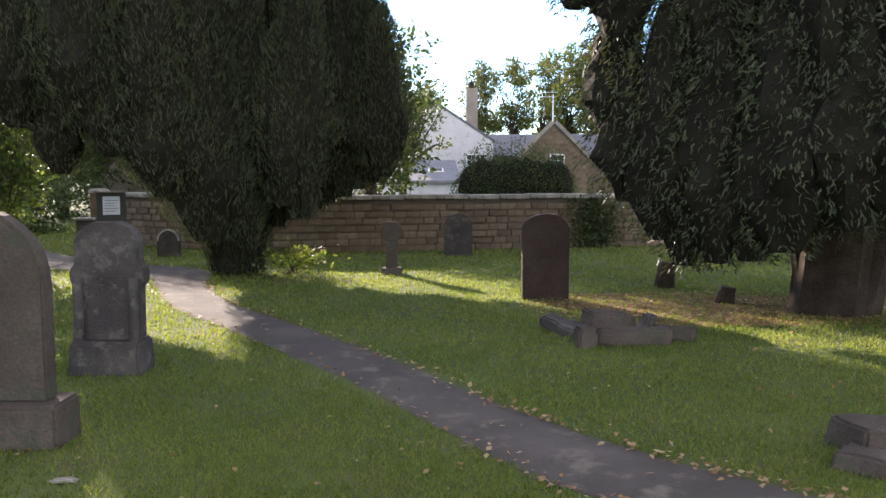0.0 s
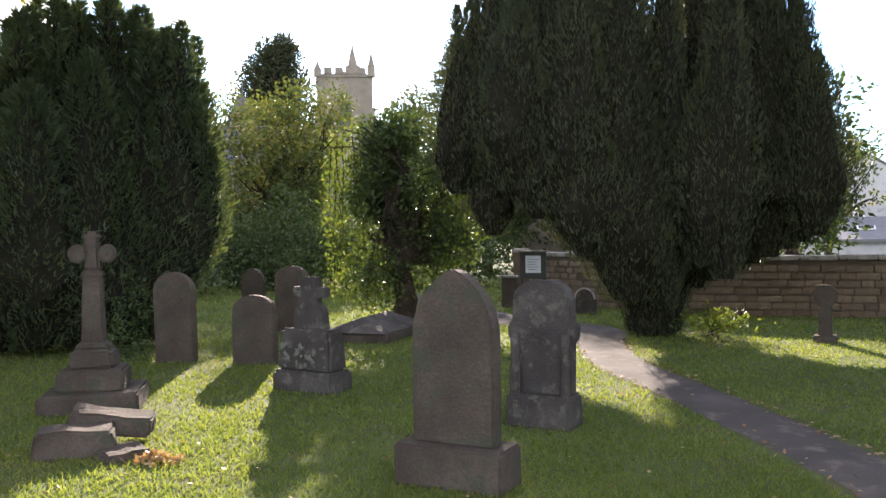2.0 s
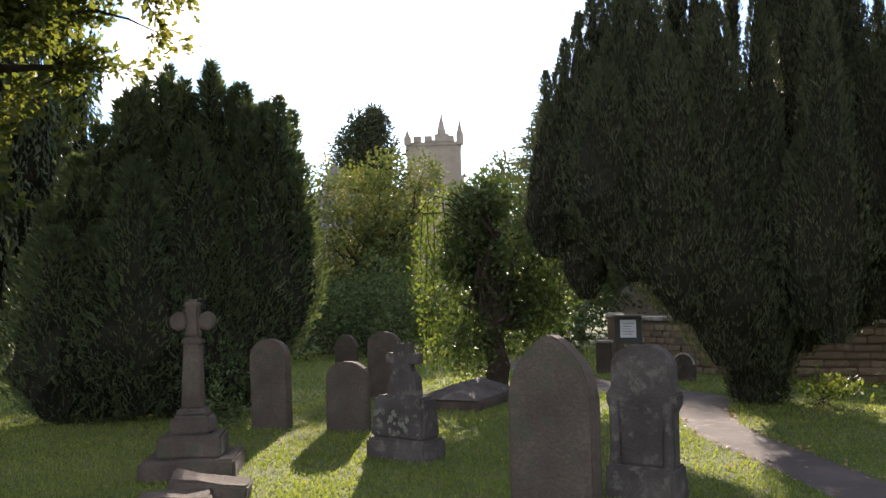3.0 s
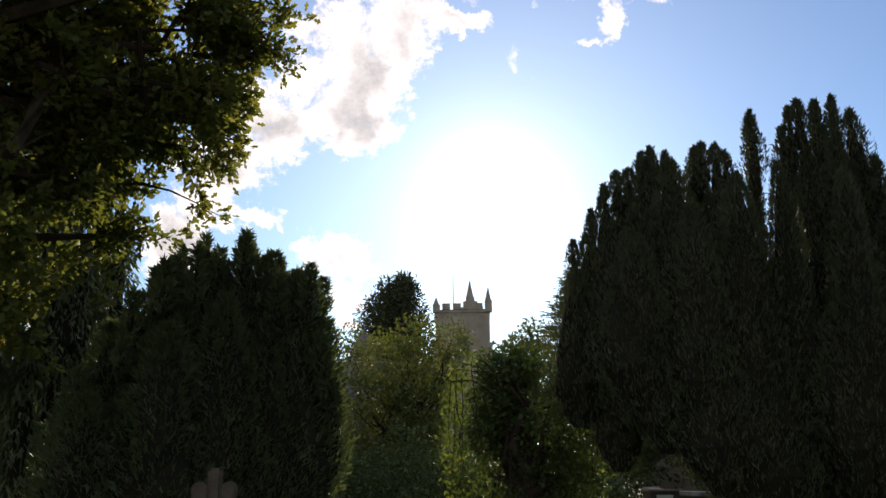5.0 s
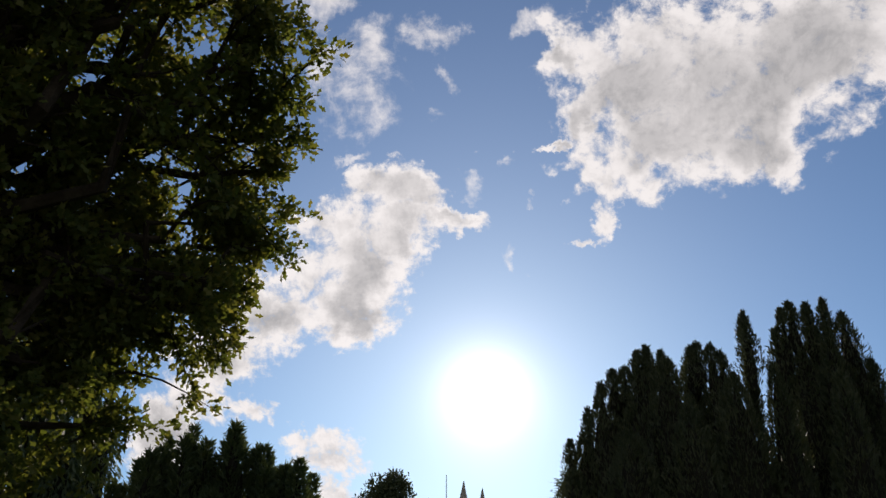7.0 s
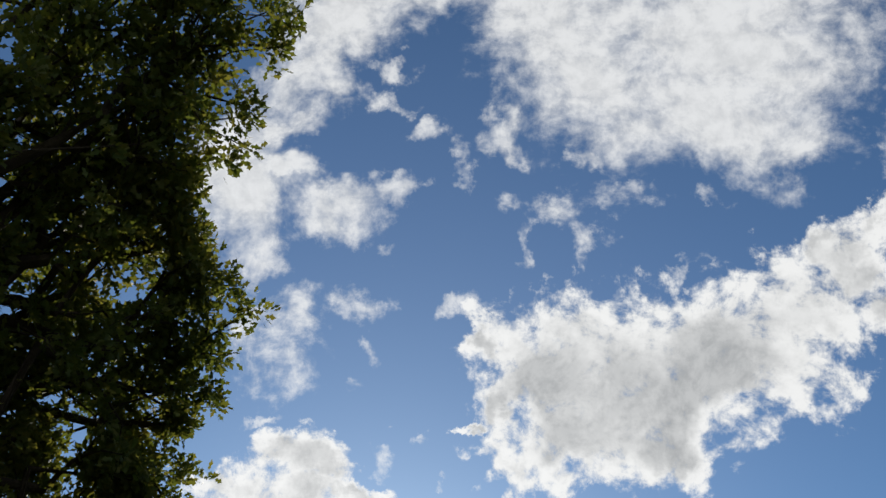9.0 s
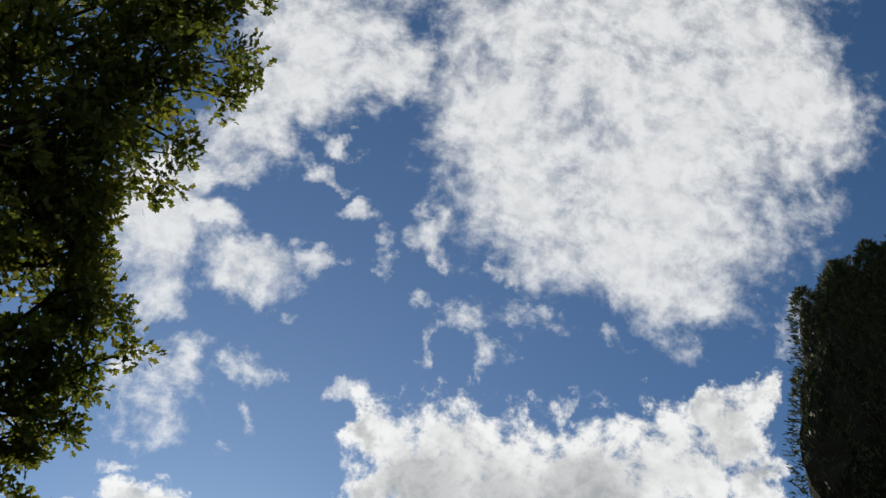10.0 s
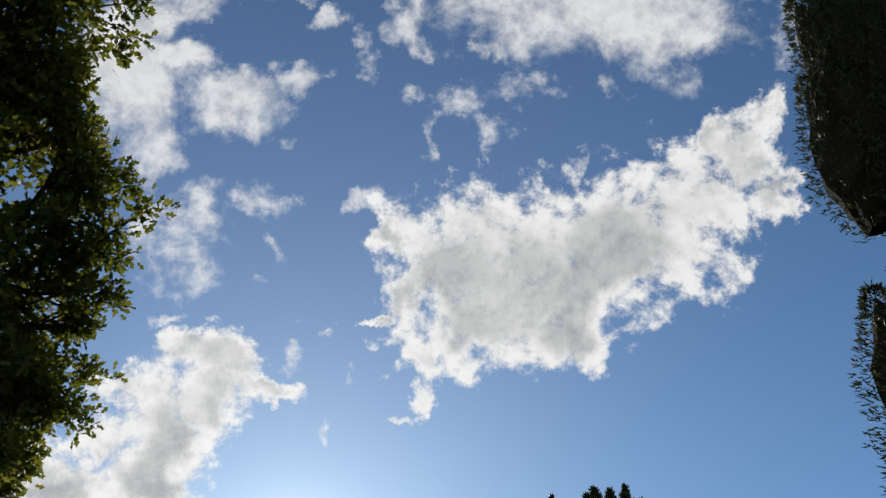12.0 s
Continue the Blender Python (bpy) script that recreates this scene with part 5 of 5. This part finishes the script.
def stone_barn():
    h = thing("barn", "small stone barn with a coped gable and tv aerial", "barn")
    d = 48.0
    m, w = frame_of(polar(-5.2, d, 0, START), polar(-9.6, d, 0, START))
    z0, zp = high(d, 0.75), high(d, 2.85)
    body = part("wall", gable_body(0, w, 0, 5, z0, zp), M_WALL, h)
    body.matrix_local = m
    part("roof", prism(bmesh.new(), 0, w, 0.5, 5, z0, zp, 0.1), M_SLATE, body)
    for s in (0, 1):
        bm = bmesh.new()
        a, b = (Vector((-0.25 if s == 0 else w + 0.25, 0, z0 - 0.25)), Vector((w / 2, 0, zp + 0.12)))
        dirv = (b - a).normalized()
        up = Vector((-dirv.z, 0, dirv.x)) * (1 if s == 0 else -1)
        vs = [bm.verts.new(p + Vector((0, y, 0)) + up * k) for p in (a, b) for y in (-0.2, 0.25) for k in (0.0, 0.2)]
        for f in ((0, 1, 3, 2), (4, 6, 7, 5), (0, 4, 5, 1), (2, 3, 7, 6), (1, 5, 7, 3), (0, 2, 6, 4)):
            bm.faces.new([vs[i] for i in f])
        bmesh.ops.recalc_face_normals(bm, faces=bm.faces)
        part("gable_coping", bm, M_COPING, body)
    casement(body, w * 0.55, high(d, 0.15), 0.7, 0.6, 0, 1, 1)
    # squared rubble courses on the gable
    rng = random.Random(2)
    z, wide = 0.9, w
    stones = [worn_box(0, 0.42, -0.03, 0.02, 0, 0.2, 0.02, 0.006, 0, k, 0) for k in range(4)]
    meshes = []
    for b in stones:
        me = bpy.data.meshes.new("stone")
        b.to_mesh(me)
        b.free()
        me.materials.append(M_WALL)
        meshes.append(me)
    while z < zp - 0.3:
        half = wide / 2 if z < z0 else wide / 2 * (zp - z - 0.2) / (zp - z0)
        x = w / 2 - half + rng.uniform(0.02, 0.15)
        while x < w / 2 + half - 0.3:
            k = rng.uniform(0.6, 1.15)
            if not (abs(x + 0.2 - w * 0.55) < 0.62 and high(d, 0.15) - 0.35 < z < high(d, 0.15) + 0.75):
                s = new("stone", rng.choice(meshes))
                s.parent = body
                s.matrix_local = Matrix.LocRotScale((x, 0, z), None, (k, 1, rng.uniform(0.8, 1.05)))
            x += 0.42 * k + 0.03
        z += 0.235
    a = thing("tv_aerial", "thin metal tv aerial on a pole over the barn", "aerial")
    p = polar(-7.3, d + 0.5, 0, START)
    bm = bmesh.new()
    tube(bm, [Vector((p.x, p.y, zp - 0.3)), Vector((p.x, p.y, high(d, 4.9)))], 0.035, 0.03, 6)
    part("mast", bm, M_METAL, a)
    for i in range(5):
        bm = bmesh.new()
        zz = high(d, 4.75) + (0.25 if i % 2 else 0)
        tube(bm, [Vector((p.x - 0.35 + i * 0.12 - 0.5, p.y, zz)), Vector((p.x + 0.25, p.y, zz))], 0.015, 0.015, 4)
        part("rod", bm, M_METAL, a)


def slate_house():
    h = thing("house", "long low house with a dark slate roof", "house")
    d = 58.0
    m, w = frame_of(polar(-2.9, d, 0, START), polar(-12, d, 0, START))
    body = part("wall", box(bmesh.new(), 0, w, 0, 5, -0.2, high(d, 0.9), 0.02), M_WALL, h)
    body.matrix_local = m
    z0, z1 = high(d, 0.85), high(d, 2.35)
    bm = bmesh.new()
    vs = [bm.verts.new(p) for p in ((-0.1, -0.3, z0), (w, -0.3, z0), (w, 2.5, z1), (-0.1, 2.5, z1), (-0.1, 5.3, z0), (w, 5.3, z0))]
    for f in ((0, 1, 2, 3), (3, 2, 5, 4), (0, 3, 4), (1, 5, 2), (0, 4, 5, 1)):
        bm.faces.new([vs[i] for i in f])
    part("roof", bm, M_SLATE, body)


def gate_lodge():
    h = thing("lodge", "small pale stone lodge with a gable beyond the gate", "lodge")
    d = 31.0
    m, w = frame_of(polar(21.6, d), polar(17.0, d))
    body = part("wall", gable_body(0, w, 0, 4, 1.35, high(d, 1.5)), M_CHURCH, h)
    body.matrix_local = m
    part("roof", prism(bmesh.new(), 0, w, 0.1, 4, 1.37, high(d, 1.5), 0.1), M_SLATE, body)


white_house()
lean_to_house()
stone_barn()
slate_house()
gate_lodge()


# ---- churchyard wall, hedge, gate pier, notice board ----
WALL_A, WALL_B, WALL_C = Vector((-3.2, 15.85, 0)), Vector((9.5, 18.65, 0)), Vector((-7.1, 18.15, 0))


def boundary_wall(name, label, a, b, reach):
    m, L = frame_of(a, b)
    wall = part(name, box(bmesh.new(), 0, L, 0.03, 0.36, -0.1, 1.0), M_MORTAR)
    wall.matrix_world = m
    tagged(wall, label, "wall", kind="structure")
    rng = random.Random(6)
    meshes = []
    for k in range(6):
        b = worn_box(0, 0.34, 0.0, 0.06, 0, 0.115, 0.014, 0.008, 0, k * 3.0, 0)
        me = bpy.data.meshes.new("stone")
        b.to_mesh(me)
        b.free()
        me.materials.append(M_WALL)
        meshes.append(me)
    z, made = 0.0, 0
    while z < 0.93:
        x = rng.uniform(-0.1, 0.0)
        while x < L - 0.3:
            k = rng.uniform(0.55, 1.3)
            if x < reach:
                s = new("stone", rng.choice(meshes))
                s.parent = wall
                s.matrix_local = Matrix.LocRotScale((max(x, 0.01), rng.uniform(-0.012, 0.008), z), None, (k, 1, rng.uniform(0.9, 1.08)))
                made += 1
            x += 0.34 * k + 0.014
        z += 0.133
    x = 0.0
    b = worn_box(0, 0.62, -0.05, 0.44, 0, 0.085, 0.015, 0.007, 0, 5, 0)
    me = bpy.data.meshes.new("coping")
    b.to_mesh(me)
    b.free()
    me.materials.append(M_COPING)
    while x < L - 0.3:
        s = new("coping", me)
        s.parent = wall
        s.matrix_local = Matrix.LocRotScale((x, rng.uniform(-0.01, 0.01), 1.0 + rng.uniform(0, 0.012)), None, (1, 1, 1))
        x += 0.632


boundary_wall("wall_north", "old coursed stone churchyard wall with flat copings", WALL_A, WALL_B, 9.5)
boundary_wall("wall_gate", "stone flank wall with pale sunlit copings beside the gate", WALL_C, WALL_A + Vector((-0.02, -0.02, 0)), 4.2)


def gate_pier():
    g = thing("gate_pier", "square stone gate pier with a pale capstone", "gate pier", (-7.36, 18.2, 0), 20)
    part("shaft", worn_box(-0.18, 0.18, -0.18, 0.18, -0.05, 1.08, 0.015, 0.008), M_WALL, g)
    part("capstone", worn_box(-0.22, 0.22, -0.22, 0.22, 1.075, 1.17, 0.03, 0.006, 0.03), M_COPING, g)


def notice_board():
    g = thing("notice_board", "dark framed church notice board with a pale sheet on posts", "notice board", (-6.2, 15.9, 0), 16)
    for x in (-0.22, 0.22):
        part("post", box(bmesh.new(), x - 0.035, x + 0.035, -0.03, 0.03, -0.1, 1.12, 0.006), M_DARK, g)
    part("board", box(bmesh.new(), -0.255, 0.255, -0.045, -0.03, 0.62, 1.15, 0.004), M_DARK, g)
    part("roof_strip", box(bmesh.new(), -0.29, 0.29, -0.11, 0.05, 1.15, 1.185, 0.006), M_COPING, g)
    part("notice", box(bmesh.new(), -0.15, 0.15, -0.052, -0.046, 0.74, 1.08), M_PAPER, g, "pale blue-white printed sheet")
    for k in range(5):
        part("text_line", box(bmesh.new(), -0.11, 0.11 - 0.03 * (k % 3), -0.0555, -0.0525, 1.0 - k * 0.05, 1.01 - k * 0.05), M_TILE, g)


def gate_block():
    g = thing("small_headstone", "small dark stone block beside the gate pier", "headstone", (-6.85, 16.25, 0), 8)
    part("block", worn_box(-0.15, 0.15, -0.09, 0.09, -0.05, 0.62, 0.02, 0.008), M_STONE, g)
    part("cap", worn_box(-0.17, 0.17, -0.11, 0.11, 0.615, 0.66, 0.012, 0.004), M_COPING, g)


gate_pier()
notice_board()
gate_block()


def hedge():
    t = thing("hedge", "clipped dark green rounded hedge above the wall", "hedge")
    blobs = []
    for i in range(9):
        az = -1.9 - 5.9 * i / 8
        p = polar(az, 19.5, 1.25, START)
        blobs.append((p.x, p.y, 1.05, 0.42, 0.5, 0.95 + 0.06 * math.sin(i * 1.7) - (0.14 if i in (0, 8) else 0)))
    rng = np.random.default_rng(4)
    P, D = blob_points(rng, blobs, 11000)
    leaves("foliage", P, D, rng.uniform(0.03, 0.06, len(P)), rng.uniform(0.02, 0.04, len(P)), M_HEDGE, t, PLAIN, 3)
    # dark solids painted as the shade inside the hedge
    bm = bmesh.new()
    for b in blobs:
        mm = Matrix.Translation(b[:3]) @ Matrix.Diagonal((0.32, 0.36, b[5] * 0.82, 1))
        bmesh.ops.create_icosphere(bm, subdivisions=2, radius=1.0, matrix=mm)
    part("shade_core", bm, M_CORE, t)


hedge()


def ivy_on_wall():
    rng = np.random.default_rng(14)
    m, L = frame_of(WALL_A, WALL_B)
    n = 1500
    q = np.stack([rng.normal(6.4, 0.28, n), rng.normal(-0.04, 0.03, n), np.abs(rng.normal(0.5, 0.33, n))], 1)
    P = np.array([list(m @ Vector(v)) for v in q])
    t = thing("ivy", "grey-green ivy growing up the stone wall", "ivy")
    leaves("foliage", P, rng.normal(size=(n, 3)) + np.array([0, -0.4, -0.5]), rng.uniform(0.04, 0.08, n), rng.uniform(0.04, 0.07, n), M_HEDGE, t, PLAIN, 1)
    bm = bmesh.new()
    for i in range(7):
        tube(bm, crooked(m @ Vector((6.15 + 0.09 * i, -0.02, 0)), m @ Vector((5.95 + 0.15 * i, -0.02, 0.95)), 5, 0.06), 0.012, 0.004, 4)
    part("stem", bm, M_BARK, t)


ivy_on_wall()


# ---- litter under the yew, fallen leaves ----
def litter():
    bm = bmesh.new()
    rng = random.Random(9)
    n = 40
    ring = []
    for i in range(n):
        a = 2 * math.pi * i / n
        k = 1 + 0.18 * math.sin(3 * a + 1) + rng.uniform(-0.1, 0.1)
        ring.append(bm.verts.new((3.5 + 2.4 * k * math.cos(a), 9.7 + 1.1 * k * math.sin(a), 0.005)))
    mid = bm.verts.new((3.5, 9.7, 0.012))
    for i in range(n):
        bm.faces.new((mid, ring[i], ring[(i + 1) % n]))
    tagged(part("needle_litter", bm, M_LITTER), "bare reddish needle litter under the yew", "litter", kind="structure")
    g = np.random.default_rng(5)
    m = 3000
    a, k = g.random(m) * 2 * np.pi, g.random(m) ** 0.5
    P = np.stack([3.5 + 2.6 * k * np.cos(a), 9.7 + 1.25 * k * np.sin(a), np.full(m, 0.016)], 1)
    leaves("litter_flakes", P, g.normal(size=(m, 3)) * np.array([1, 1, 0.15]), g.uniform(0.03, 0.08, m), g.uniform(0.015, 0.03, m), M_DEAD, None, PLAIN, 2, "dry brown needles and leaf scraps", face=np.tile([0, 0, 1.0], (m, 1)), kind="stuff")
    m = 420
    r = 3.2 * (18 / 3.2) ** g.random(m)
    a = np.radians(g.uniform(-34, 60, m))
    P = np.stack([-r * np.sin(a), r * np.cos(a), g.uniform(0.03, 0.05, m)], 1)
    # drifts along the path's edges
    i = g.integers(10, len(EDGE_R) - 30, 500)
    E = np.where(g.random((500, 1)) < 0.7, EDGE_R[i], EDGE_L[i]) + g.normal(size=(500, 2)) * 0.05
    P = np.concatenate([P, np.concatenate([E, g.uniform(0.02, 0.04, (500, 1))], 1)])
    m = len(P)
    leaves("fallen_leaves", P, g.normal(size=(m, 3)) * np.array([1, 1, 0.25]), g.uniform(0.025, 0.06, m), g.uniform(0.018, 0.04, m), M_DEAD, None, PLAIN, 6, "scattered dry brown leaves on the lawn", face=np.tile([0, 0, 1.0], (m, 1)), kind="stuff")


litter()


def stump(label, at, r, h, seed):
    bm = bmesh.new()
    tube(bm, crooked(Vector((*at, -0.05)), Vector((at[0] + 0.03, at[1], h)), 4, 0.03), r, r * 0.8, 11)
    tagged(part("tree_stump", bm, M_BARK), label, "stump")


stump("short cut stump beneath the yew", (3.35, 10.0), 0.12, 0.2, 1)
stump("leaning dark stump beneath the yew", (3.0, 11.4), 0.14, 0.34, 2)



def leaf_clump(label, x, y, r, n, seed):
    g = np.random.default_rng(seed)
    a, k = g.random(n) * 2 * np.pi, g.random(n) ** 0.7
    P = np.stack([x + r * k * np.cos(a), y + r * 0.6 * k * np.sin(a), 0.015 + 0.06 * (1 - k) * g.random(n)], 1)
    ob = leaves("leaf_heap", P, g.normal(size=(n, 3)) * np.array([1, 1, 0.5]), g.uniform(0.03, 0.07, n), g.uniform(0.02, 0.04, n), M_DEAD, None, PLAIN, seed, label, kind="stuff")
    tagged(ob, category="leaves")


leaf_clump("small heap of dry brown leaves on the lawn", -2.86, 3.48, 0.13, 90, 31)
leaf_clump("dry leaves and scraped earth beside the broken slab", -4.72, 4.42, 0.26, 190, 32)
